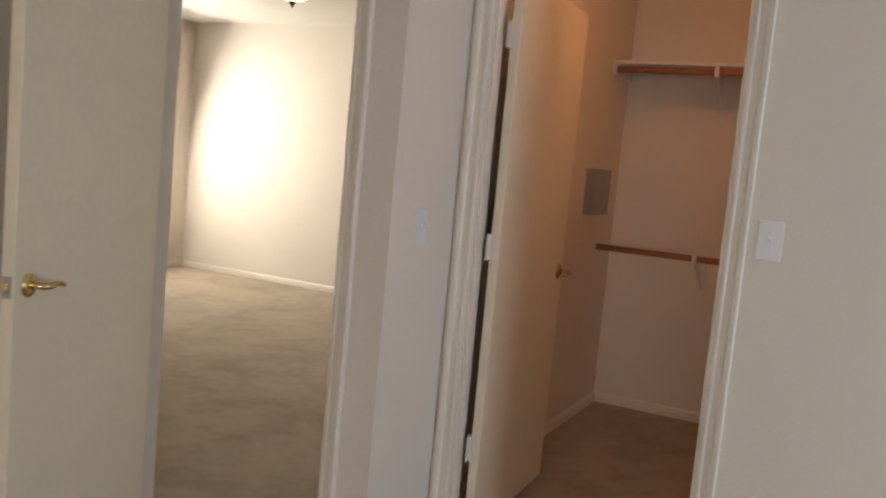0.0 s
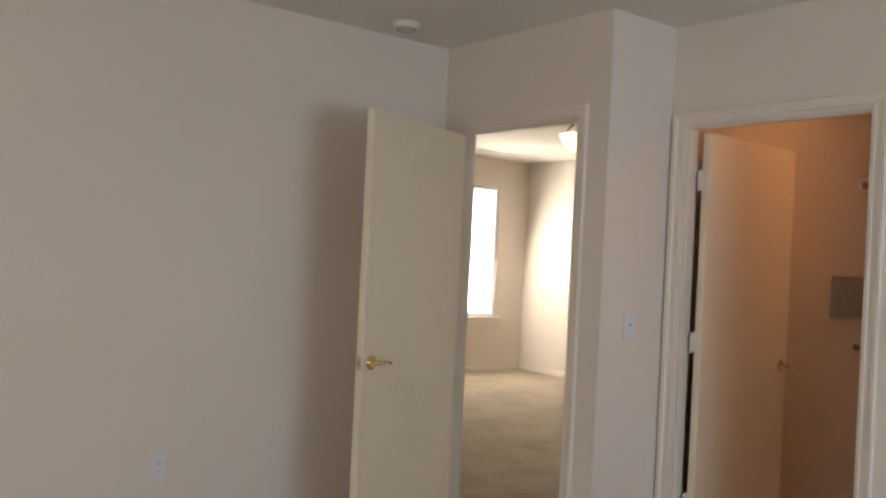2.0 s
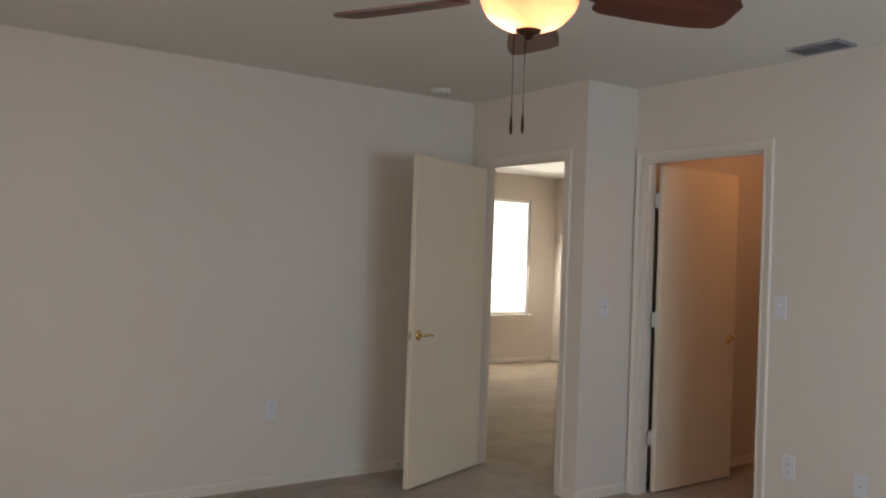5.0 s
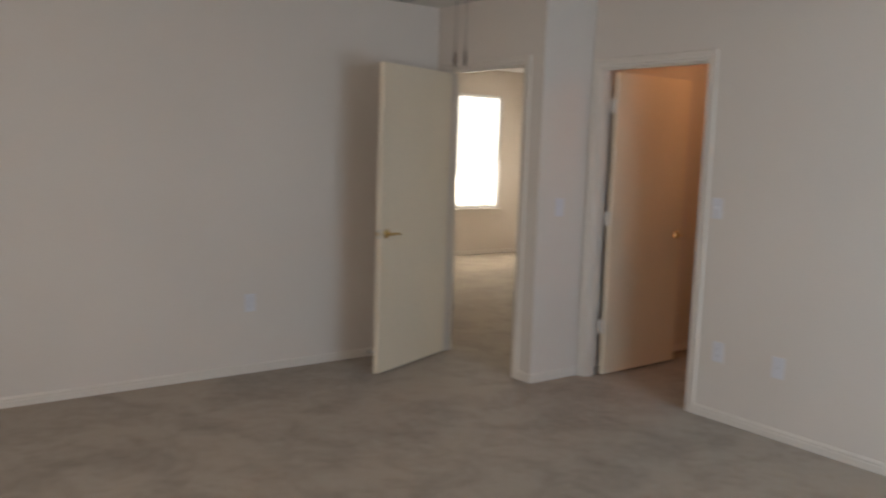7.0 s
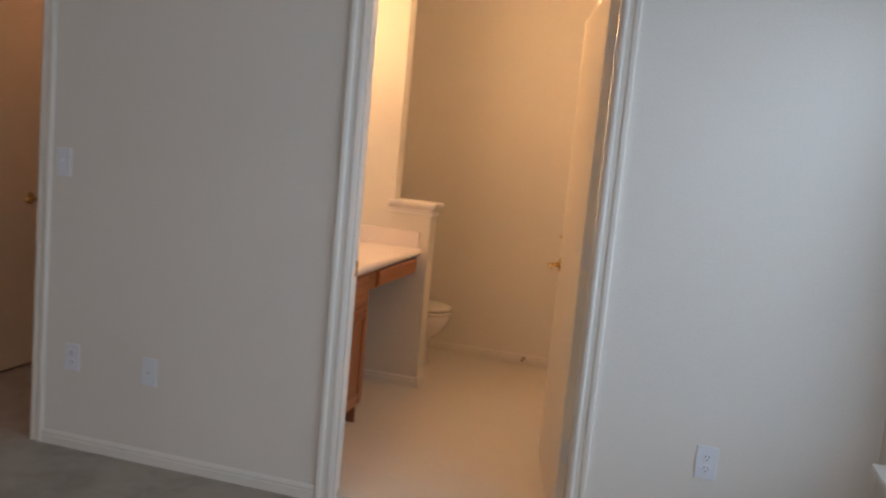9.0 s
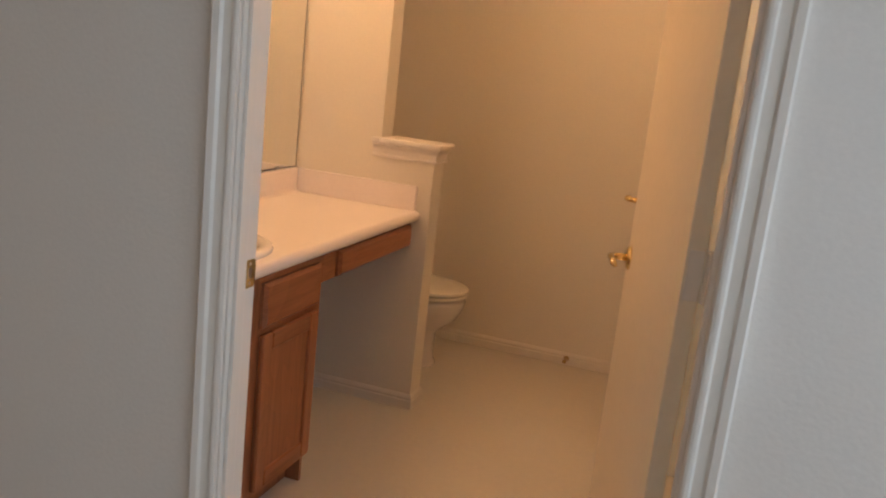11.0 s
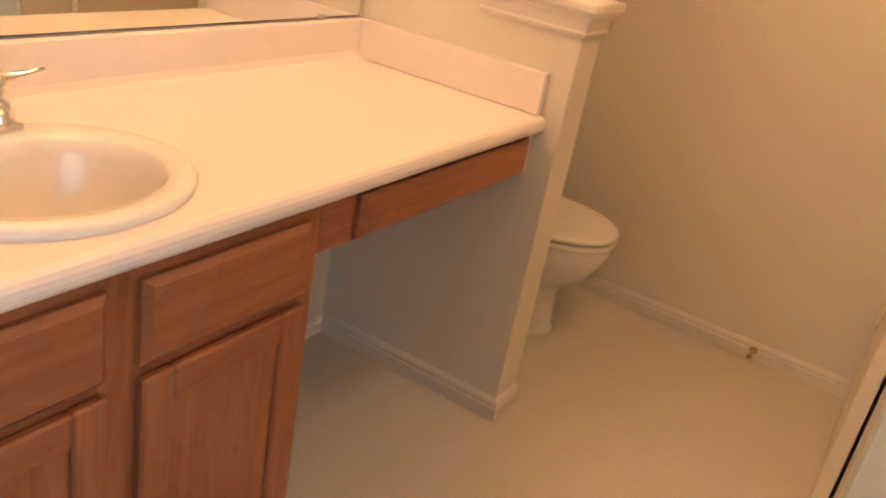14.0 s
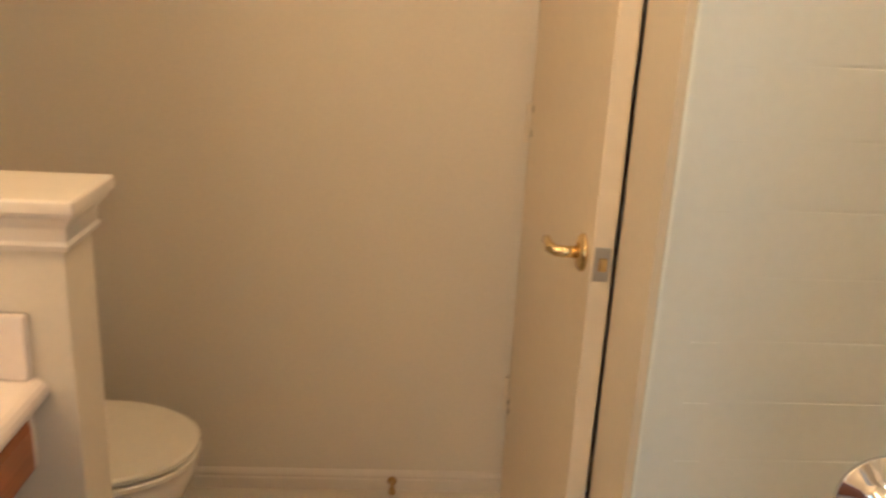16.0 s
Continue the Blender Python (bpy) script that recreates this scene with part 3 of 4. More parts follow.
def socket(m, label):
    p = plate_thing("wall_socket", m, label, "wall socket", "wall sockets")
    for z in (0.0195, -0.0195):
        bm = bmesh.new()
        lathe(bm, [(0, 0.0082), (0.0150, 0.0082), (0.0165, 0.006)], pose(0, 0, z, -90, 0, 0), 20, 1.0, 0.86)
        face = part("receptacle", bm, PLATE, p)
        bm = bmesh.new()
        for x, w, h in ((-0.006, 0.0011, 0.0046), (0.006, 0.0011, 0.0036)):
            box(bm, x - w, x + w, 0.0081, 0.0086, z + 0.003 - h, z + 0.003 + h)
        box(bm, -0.002, 0.002, 0.0081, 0.0086, z - 0.0105, z - 0.0065)
        part("slots", bm, SLOT, face)
    screw(p, 0.0)


def phone_jack(m, label):
    p = plate_thing("phone_jack", m, label, "phone jack", "wall sockets")
    bm = bmesh.new()
    lathe(bm, [(0, 0.013), (0.004, 0.013), (0.006, 0.006)], pose(0, 0, 0, -90, 0, 0), 12)
    part("jack", bm, STEEL, p)
    screw(p, 0.042), screw(p, -0.042)


light_switch(pose(0.128, 0, 1.225, 0, 0, 180), "white toggle light switch beside the closet casing")
light_switch(pose(PX, -0.245, 1.155, 0, 0, -90), "white toggle light switch on the return wall")
socket(pose(0.205, 0, 0.40, 0, 0, 180), "white duplex wall socket low on the wall")
phone_jack(pose(0.585, 0, 0.395, 0, 0, 180), "white cable jack plate low on the wall")
socket(pose(2.805, 0, 0.438, 0, 0, 180), "white duplex wall socket beside the bath door")
socket(pose(LX, -1.90, 0.470, 0, 0, -90), "white duplex wall socket on the long wall")


# ---- bedroom ceiling ----
def ceiling_fan(name, m, label, arms, radius, blade_mat, bowl_mat, metal, drop, bowl_r=0.140, bowl_h=0.106, chains=True):
    """A five-bladed ceiling fan; local z is 0 at the rim of its light bowl; drop is how far the ceiling lies above."""
    f = thing(name, m, label, "ceiling fan")
    bm = bmesh.new()
    lathe(bm, [(0, drop), (0.105, drop), (0.118, drop - 0.012), (0.120, 0.105), (0.138, 0.095), (0.145, 0.080), (0.145, 0.045), (0.120, 0.022), (0.098, 0.012), (0.098, -0.004), (0, -0.004)], None, 40)
    part("motor_housing", bm, metal, f, "dark bronze motor housing", smooth=True)
    bm = bmesh.new()
    prof = [(bowl_r, 0.0), (bowl_r + 0.003, -0.006)]
    for i in range(1, 9):
        a = i / 8 * math.pi / 2
        prof.append((0.012 + (bowl_r - 0.012) * math.cos(a) ** 0.96 if i < 8 else 0.012, -0.006 - (bowl_h - 0.006) * math.sin(a)))
    lathe(bm, prof, None, 48)
    part("light_bowl", bm, bowl_mat, f, "glowing amber alabaster glass bowl", smooth=True)
    bm = bmesh.new()
    lathe(bm, [(0.0, -bowl_h + 0.012), (0.036, -bowl_h + 0.012), (0.038, -bowl_h + 0.002), (0.030, -bowl_h - 0.008), (0.016, -bowl_h - 0.014), (0.010, -bowl_h - 0.024), (0.0, -bowl_h - 0.028)], None, 20)
    part("finial", bm, metal, f, smooth=True)
    first = None
    for k in range(5):
        turn = pose(0, 0, 0, 0, 0, arms + 72 * k)
        if first is None:
            bm = bmesh.new()
            n = 18
            top, low = [], []
            r0 = 0.20
            for i in range(n + 1):
                t = i / n
                x = r0 + (radius - r0) * t
                wl_ = 0.056 + 0.030 * math.sin(min(t * 1.25, 1.0) * math.pi / 2) - (0.012 * max(0, t - 0.75) * 4)
                wr_ = 0.056 + 0.036 * math.sin(min(t * 1.1, 1.0) * math.pi / 2)
                if t > 0.94:
                    c = math.sqrt(max(0.0, 1 - ((t - 0.94) / 0.06) ** 2))
                    wl_, wr_ = wl_ * (0.62 + 0.38 * c), wr_ * (0.70 + 0.30 * c)
                if t < 0.06:
                    c = 0.72 + 0.28 * t / 0.06
                    wl_, wr_ = wl_ * c, wr_ * c
                top.append((x, wl_)), low.append((x, -wr_))
            ring = top + low[::-1]
            up = [bm.verts.new((x, y, 0.004)) for x, y in ring]
            dn = [bm.verts.new((x, y, -0.004)) for x, y in ring]
            bm.faces.new(up)
            bm.faces.new(dn[::-1])
            for i in range(len(ring)):
                j = (i + 1) % len(ring)
                bm.faces.new((up[i], dn[i], dn[j], up[j]))
            first = part("blade", bm, blade_mat, f, "dark walnut paddle blade")
            bm = bmesh.new()
            tube(bm, [(0.11, 0, 0.060), (0.15, 0.0, 0.040), (0.19, 0, 0.012), (0.215, 0, 0.007)], [0.024, 0.020, 0.022, 0.020], 8, 0.5)
            for y in (-0.026, 0.026):
                tube(bm, [(0.185, 0, 0.008), (0.215, y * 0.6, 0.008), (0.262, y, 0.007)], [0.014, 0.013, 0.010], 8, 0.35)
            iron = part("blade_iron", bm, metal, first, smooth=True)
            blade, iron_mesh = first, iron.data
        else:
            blade = new("blade", first.data)
            blade.parent = f
            iron = new("blade_iron", iron_mesh)
            iron.parent = blade
        blade.matrix_basis = turn @ pose(0, 0, 0.0, -12, 0.8, 0)
    if chains:
        for x, y, low in ((0.004, -0.056, -0.375), (0.022, -0.030, -0.370)):
            bm = bmesh.new()
            tube(bm, [(x * 0.7, y * 0.7, -0.08), (x, y, -0.14), (x, y, low)], 0.0018, 6)
            chain = part("pull_chain", bm, metal, f)
            bm = bmesh.new()
            lathe(bm, [(0, low + 0.02), (0.003, low + 0.018), (0.005, low - 0.012), (0.0035, low - 0.028), (0, low - 0.03)], pose(x, y, 0), 10)
            part("pull_knob", bm, metal, chain, smooth=True)
    return f


ceiling_fan("ceiling_fan", pose(0.912, -2.464, 2.180), "dark five-bladed ceiling fan with a lit amber bowl", 138, 0.622, BLADE, BOWL, BRONZE, H - 2.180)
far_light = thing("ceiling_light", pose(-2.83, 1.49, FARH - 0.270), "lit glass bowl ceiling light hung on a brass stem", "ceiling light")
bm = bmesh.new()
lathe(bm, [(0, 0.27), (0.065, 0.27), (0.060, 0.245), (0.014, 0.230), (0.011, 0.06), (0.05, 0.045), (0.05, 0.01), (0, 0.01)], None, 28)
part("stem", bm, BRONZE, far_light, "dark bronze stem", smooth=True)
for k in range(3):
    bm = bmesh.new()
    c, s = math.cos(radians(30 + 120 * k)), math.sin(radians(30 + 120 * k))
    tube(bm, [(c * r, s * r, z) for r, z in ((0.010, 0.150), (0.045, 0.140), (0.075, 0.118), (0.100, 0.085), (0.140, 0.055), (0.154, 0.026))], 0.0075, 8)
    part("scroll_arm", bm, BRONZE, far_light, smooth=True)
bm = bmesh.new()
lathe(bm, [(0.158, 0.03), (0.155, 0.010), (0.130, -0.035), (0.092, -0.068), (0.050, -0.088), (0.012, -0.094)], None, 40)
part("glass_bowl", bm, FROST, far_light, "lit frosted glass bowl", smooth=True)
bm = bmesh.new()
lathe(bm, [(0, -0.095), (0.022, -0.095), (0.020, -0.106), (0.008, -0.118), (0.004, -0.132), (0, -0.134)], None, 16)
part("finial", bm, BRONZE, far_light, smooth=True)


def ceiling_vent(m, length, width):
    v = thing("ceiling_vent", m, "grey louvred air vent set in the ceiling", "air vent")
    boxed("backing", (-length / 2 + 0.01, length / 2 - 0.01, -width / 2 + 0.01, width / 2 - 0.01, -0.004, -0.001), SLOT, v)
    bm = bmesh.new()
    for d in ((-length / 2, length / 2, -width / 2, -width / 2 + 0.018), (-length / 2, length / 2, width / 2 - 0.018, width / 2),
              (-length / 2, -length / 2 + 0.018, -width / 2 + 0.018, width / 2 - 0.018), (length / 2 - 0.018, length / 2, -width / 2 + 0.018, width / 2 - 0.018),
              (-0.012, 0.012, -width / 2 + 0.018, width / 2 - 0.018)):
        box(bm, *d, -0.010, 0.0)
    part("frame", bm, VENT, v)
    k = int((width - 0.04) / 0.016)
    for i in range(k):
        s = boxed("slat", (-length / 2 + 0.018, length / 2 - 0.018, -0.007, 0.007, -0.001, 0.001), VENT, v)
        s.matrix_basis = pose(0, -width / 2 + 0.028 + i * 0.016, -0.008, 38, 0, 0)
    return v


ceiling_vent(pose(0.41, -0.165, H, 0, 0, 0), 0.27, 0.17)
ceiling_vent(pose(-3.40, 2.6, FARH), 0.30, 0.15)
smoke = thing("smoke_detector", pose(-1.78, -0.90, H), "round white smoke detector on the ceiling", "smoke detector")
bm = bmesh.new()
lathe(bm, [(0, 0), (0.066, 0), (0.066, -0.012), (0.058, -0.028), (0.030, -0.034), (0, -0.034)], None, 32)
part("detector_body", bm, CEIL, smoke, smooth=True)
bm = bmesh.new()
lathe(bm, [(0.042, -0.0315), (0.046, -0.0345), (0.050, -0.0305)], None, 32)
part("grille_ring", bm, VENT, smoke)


# ---- walk-in closet ----
def hanging_rod(z, y, shelf):
    r = thing("closet_rod", pose(CX, y, z), "brown wooden closet rod on white brackets", "closet rod", "closet rods")
    bm = bmesh.new()
    tube(bm, [(0.004, 0, 0), (MX - T - CX - 0.004, 0, 0)], 0.0175, 16)
    part("rod", bm, ROD, r, smooth=True)
    for x in (0.0, MX - T - CX - 0.012):
        bm = bmesh.new()
        lathe(bm, [(0, 0), (0.032, 0), (0.032, 0.006), (0.022, 0.012), (0.022, 0.0)], pose(x, 0, 0, 0, 90, 0), 20)
        part("end_cup", bm, PLATE, r)
    for x in (0.56, 1.24):
        bm = bmesh.new()
        box(bm, x - 0.012, x + 0.012, -0.022, 0.022, -0.024, -0.018, 0.002)
        box(bm, x - 0.012, x + 0.012, -0.026, -0.020, -0.024, 0.028, 0.002)
        tube(bm, [(x, 0.0, -0.022), (x, 0.12, -0.070), (x, 2.356 - y, -0.20)], 0.008, 8)
        box(bm, x - 0.013, x + 0.013, 2.350 - y, 2.359 - y, -0.23, 0.02, 0.002)
        part("bracket", bm, PLATE, r, "white metal rod bracket")
    if shelf:
        s = boxed("closet_shelf", (CX + 0.002, MX - T - 0.002, y - 0.03, 2.358, z + 0.028, z + 0.046), TRIM, None, 0.003)
        tagged(s, "white painted shelf above the closet rod", "shelf")
        cleat = boxed("shelf_cleat", (CX + 0.002, CX + 0.02, y - 0.02, 2.358, z - 0.03, z + 0.026), PLATE, None, 0.003)
        tagged(cleat, "white wooden cleat under the shelf", "cleat")


hanging_rod(1.972, 2.03, True)
hanging_rod(0.975, 2.03, False)
panel = thing("access_panel", pose(CX, 1.90, 1.285), "grey metal breaker panel on the closet wall", "breaker panel")
boxed("panel_box", (0.0, 0.040, -0.17, 0.17, -0.125, 0.125), PANELGREY, panel, 0.004)
boxed("panel_door", (0.040, 0.046, -0.148, 0.148, -0.10, 0.10), PANELGREY, panel, 0.003)
closet_light = thing("closet_light", pose(-0.10, 1.0, H), "round glass closet ceiling light", "ceiling light")
bm = bmesh.new()
lathe(bm, [(0, 0), (0.10, 0), (0.10, -0.02), (0, -0.02)], None, 28)
part("light_base", bm, BRASS, closet_light, smooth=False)


# ---- bathroom ----
half = thing("half_wall", pose(0, 0, 0), "cream painted half wall beside the toilet, with a moulded cap", "half wall", kind="structure")
PT = 0.106
boxed("column", (MX, 1.040, PY, PY + PT, 0, H), BATHWALL, half)
boxed("low_wall", (1.040, 1.268, PY, PY + PT, 0, 1.085), BATHWALL, half)
boxed("cap", (1.0415, 1.298, PY - 0.030, PY + PT + 0.030, 1.084, 1.106), TRIM, half, 0.007, "white painted cap board", segments=3)
boxed("cap_return", (1.008, 1.0415, PY - 0.030, PY, 1.084, 1.106), TRIM, half, 0.007, segments=3)
MOULD = [(0.0, 0.0), (0.0, 0.009), (0.008, 0.012), (0.013, 0.008), (0.032, 0.010), (0.040, 0.015), (0.048, 0.022), (0.054, 0.022), (0.054, 0.0)]
bm = bmesh.new()
sweep(bm, MOULD, [((1.012, PY, 1.030), (0, 0, 1), (0, -1, 0)), ((1.268, PY, 1.030), (0, 0, 1), (1, -1, 0)),
                  ((1.268, PY + PT, 1.030), (0, 0, 1), (1, 1, 0)), ((1.040, PY + PT, 1.030), (0, 0, 1), (0, 1, 0))])
part("cap_moulding", bm, TRIM, half)
for path in ([((MX, PY, FLOOR), (0, 0, 1), (0, -1, 0)), ((1.268, PY, FLOOR), (0, 0, 1), (1, -1, 0)), ((1.268, PY + PT, FLOOR), (0, 0, 1), (1, 1, 0)), ((MX, PY + PT, FLOOR), (0, 0, 1), (0, 1, 0))],):
    bm = bmesh.new()
    sweep(bm, BASE, path)
    part("skirting", bm, BATHTRIM, half)

# counter with rolled front edge and coved splash
counter = thing("countertop", pose(0, 0, 0), "almond laminate countertop with rolled edge and backsplash", "countertop")
TOP = 0.840
front = 1.231
prof = [(MX, TOP - 0.018), (MX, 0.933), (MX + 0.004, 0.938), (MX + 0.013, 0.938), (MX + 0.018, 0.933), (MX + 0.019, TOP + 0.020), (MX + 0.024, TOP + 0.006), (MX + 0.038, TOP)]
for i in range(9):
    a = math.pi / 2 - math.pi * i / 8
    prof.append((front - 0.0205 + 0.0205 * math.cos(a), TOP - 0.0205 + 0.0205 * math.sin(a)))
prof += [(front - 0.0205, TOP - 0.0405), (front - 0.0215, TOP - 0.018)]
SX, SY = 1.000, 0.515          # middle of the basin
bm = bmesh.new()
ys = [T + 0.002, PY - 0.002]
sweep(bm, prof, [((0, y, 0), (1, 0, 0), (0, 0, 1)) for y in ys])
top = part("counter_top", bm, LAMINATE, counter, smooth=False)
cut_bm = bmesh.new()
lathe(cut_bm, [(0, -0.06), (0.175, -0.06), (0.175, 0.05), (0, 0.05)], None, 48, 0.98, 1.08)
cut_me = bpy.data.meshes.new("basin_hole")
bmesh.ops.recalc_face_normals(cut_bm, faces=cut_bm.faces[:])
cut_bm.to_mesh(cut_me)
cut_bm.free()
cutter = bpy.data.objects.new("basin_hole", cut_me)
scene.collection.objects.link(cutter)
cutter.location = (SX, SY, TOP)
hole = top.modifiers.new("hole", "BOOLEAN")
hole.object, hole.operation, hole.solver = cutter, "DIFFERENCE", "EXACT"
bpy.context.view_layer.update()
done = bpy.data.meshes.new_from_object(top.evaluated_get(bpy.context.evaluated_depsgraph_get()))
top.modifiers.clear()
top.data = done
bpy.data.objects.remove(cutter)
boxed("side_splash", (MX + 0.019, 1.212, PY - 0.020, PY - 0.001, TOP + 0.001, 0.937), LAMINATE, counter, 0.003)

basin = thing("wash_basin", pose(SX, SY, TOP), "oval white porcelain drop-in wash basin", "wash basin")
bm = bmesh.new()
rings = []


def oval(cx, rx, ry, z, steps=56):
    return [bm.verts.new((cx + rx * math.cos(2 * math.pi * i / steps), ry * math.sin(2 * math.pi * i / steps), z)) for i in range(steps)]


for cx, rx, ry, z in ((0, 0.190, 0.214, 0.0), (0, 0.192, 0.216, 0.006), (0, 0.188, 0.212, 0.013), (0.003, 0.178, 0.202, 0.017), (0.016, 0.140, 0.170, 0.015), (0.018, 0.132, 0.164, 0.008), (0.018, 0.124, 0.157, -0.012),
                      (0.018, 0.112, 0.143, -0.060), (0.016, 0.090, 0.115, -0.105), (0.014, 0.055, 0.070, -0.135), (0.012, 0.022, 0.022, -0.143)):
    rings.append(oval(cx, rx, ry, z))
for a, b in zip(rings, rings[1:]):
    for i in range(len(a)):
        j = (i + 1) % len(a)
        bm.faces.new((a[i], a[j], b[j], b[i]))
bm.faces.new(rings[-1])
part("basin", bm, PORCELAIN, basin, smooth=True)
bm = bmesh.new()
lathe(bm, [(0, -0.139), (0.014, -0.139), (0.022, -0.136), (0.024, -0.140)], pose(0.012, 0, 0), 20)
part("drain", bm, CHROME, basin, smooth=True)

faucet = thing("faucet", pose(0.846, 0.500, TOP + 0.014), "chrome two-handle centreset faucet on the basin rim", "faucet")
bm = bmesh.new()
box(bm, -0.027, 0.027, -0.080, 0.080, 0.0, 0.014, 0.006, 3)
part("base_plate", bm, CHROME, faucet, smooth=True)
bm = bmesh.new()
tube(bm, [(0, 0, 0.010), (0.002, 0, 0.040), (0.018, 0, 0.064), (0.050, 0, 0.070), (0.085, 0, 0.060), (0.108, 0, 0.044)], [0.026, 0.022, 0.019, 0.016, 0.014, 0.012], 16)
part("spout", bm, CHROME, faucet, smooth=True)
for y, s in ((-0.052, -1), (0.052, 1)):
    bm = bmesh.new()
    lathe(bm, [(0, 0.012), (0.024, 0.012), (0.025, 0.022), (0.020, 0.040), (0.015, 0.055), (0.018, 0.066), (0.016, 0.078), (0.008, 0.086), (0, 0.088)], pose(0, y, 0), 24)
    knob = part("handle", bm, CHROME, faucet, "chrome lever tap handle", smooth=True)
    bm = bmesh.new()
    tube(bm, [(0, y, 0.074), (0.002, y + s * 0.03, 0.078), (0.004, y + s * 0.060, 0.082), (0.004, y + s * 0.075, 0.084)], [0.008, 0.006, 0.005, 0.004], 10)
    part("tap_lever", bm, CHROME, knob, smooth=True)


def routed_front(name, parent, y0, y1, z0, z1, panelled, mat):
    """A cabinet front with a bevelled edge, and a recessed panel where it is a door."""
    x0, x1 = 1.1995, 1.2175
    bm = bmesh.new()
    if not panelled:
        edge = [(0.0, 0.0), (0.009, 0.0), (0.018, 0.011), (0.018, 0.016)]
        rings = [[bm.verts.new((x0 + x, y, z)) for y, z in ((y0 + d, z0 + d), (y1 - d, z0 + d), (y1 - d, z1 - d), (y0 + d, z1 - d))] for x, d in edge]
        for p, q in zip(rings, rings[1:]):
            for i in range(4):
                bm.faces.new((p[i], p[(i + 1) % 4], q[(i + 1) % 4], q[i]))
        bm.faces.new(rings[0])
        bm.faces.new(rings[-1])
        return part(name, bm, mat, parent)
    w = 0.052
    box(bm, x0, x1 - 0.008, y0 + w - 0.004, y1 - w + 0.004, z0 + w - 0.004, z1 - w + 0.004)
    front_ob = part(name, bm, OAK, parent)
    for n, d, grain in (("door_stile", (y0, y0 + w, z0, z1), OAK), ("door_stile", (y1 - w, y1, z0, z1), OAK),
                        ("door_rail", (y0 + w, y1 - w, z0, z0 + w), OAKY), ("door_rail", (y0 + w, y1 - w, z1 - w, z1), OAKY)):
        b = bmesh.new()
        box(b, x0, x1, *d, 0.004, 1)
        part(n, b, grain, front_ob)
    return front_ob


cab = thing("vanity_cabinet", pose(0, 0, 0), "honey oak vanity cabinet with doors and false drawers", "vanity cabinet")
CY = 0.872
for n, d in (("side_panel", (MX + 0.002, 1.180, T + 0.003, T + 0.019, FLOOR + 0.10, 0.803)), ("side_panel", (MX + 0.002, 1.180, CY - 0.016, CY, FLOOR, 0.803)),
             ("bottom_panel", (MX + 0.002, 1.180, T + 0.019, CY - 0.016, FLOOR + 0.10, FLOOR + 0.116)), ("back_panel", (MX + 0.002, MX + 0.010, T + 0.019, CY - 0.016, FLOOR + 0.116, 0.803)),
             ("toe_kick", (1.112, 1.130, T + 0.003, CY - 0.016, FLOOR, FLOOR + 0.10))):
    boxed(n, d, OAK, cab)
for d in ((T + 0.003, 0.150, FLOOR + 0.10, 0.803), (0.456, 0.528, FLOOR + 0.10, 0.803), (0.830, CY, FLOOR + 0.10, 0.803)):
    boxed("stile", (1.180, 1.199, *d), OAK, cab, 0.001, segments=1)
for y0, y1 in ((0.150, 0.456), (0.528, 0.830)):
    for z0, z1 in ((FLOOR + 0.10, 0.165), (0.618, 0.650), (0.758, 0.803)):
        boxed("rail", (1.180, 1.1988, y0, y1, z0, z1), OAKY, cab)
routed_front("drawer_front", cab, 0.130, 0.462, 0.643, 0.773, False, OAKY)
routed_front("drawer_front", cab, 0.516, 0.840, 0.643, 0.773, False, OAKY)
routed_front("cabinet_door", cab, 0.130, 0.462, 0.150, 0.624, True, OAK)
routed_front("cabinet_door", cab, 0.516, 0.840, 0.150, 0.624, True, OAK)
boxed("apron_rail", (1.180, 1.1985, CY + 0.001, PY - 0.003, 0.700, 0.803), OAKY, cab, 0.001)
boxed("drawer_box", (0.90, 1.180, 0.97, PY - 0.03, 0.708, 0.790), OAKY, cab)
routed_front("drawer_front", cab, 0.964, 1.584, 0.704, 0.788, False, OAKY)
boxed("filler_strip", (1.1988, 1.206, 1.588, PY - 0.004, 0.700, 0.802), TRIM, cab, label="white caulked filler strip")

mirror = thing("mirror", pose(MX, 0, 0), "wide frameless wall mirror above the backsplash", "mirror")
boxed("mirror_glass", (0.0015, 0.007, 0.150, 1.592, 0.944, 1.90), MIRROR, mirror)
bm = bmesh.new()
for d in ((0.0, 0.0074, 0.148, 0.150, 0.942, 1.902), (0.0, 0.0074, 1.592, 1.594, 0.942, 1.902), (0.0, 0.0074, 0.150, 1.592, 0.942, 0.944), (0.0, 0.0074, 0.150, 1.592, 1.90, 1.902)):
    box(bm, *d)
part("mirror_edge", bm, SLOT, mirror, "dark tarnished mirror edge")
for y in (0.42, 1.447):
    bm = bmesh.new()
    box(bm, 0.0, 0.011, y - 0.012, y + 0.012, 0.939, 0.952, 0.002)
    part("mirror_clip", bm, STEEL, mirror)

bar = thing("vanity_light", pose(MX, 0.88, 2.08), "brass vanity light bar above the mirror", "vanity light")
boxed("back_plate", (0.0, 0.03, -0.40, 0.40, -0.05, 0.05), BRASS, bar, 0.008)
for y in (-0.3, -0.1, 0.1, 0.3):
    bm = bmesh.new()
    lathe(bm, [(0, 0.030), (0.026, 0.030), (0.026, 0.055), (0, 0.055)], pose(0, y, 0, 0, 90, 0), 20)
    part("lamp_holder", bm, BRASS, bar)

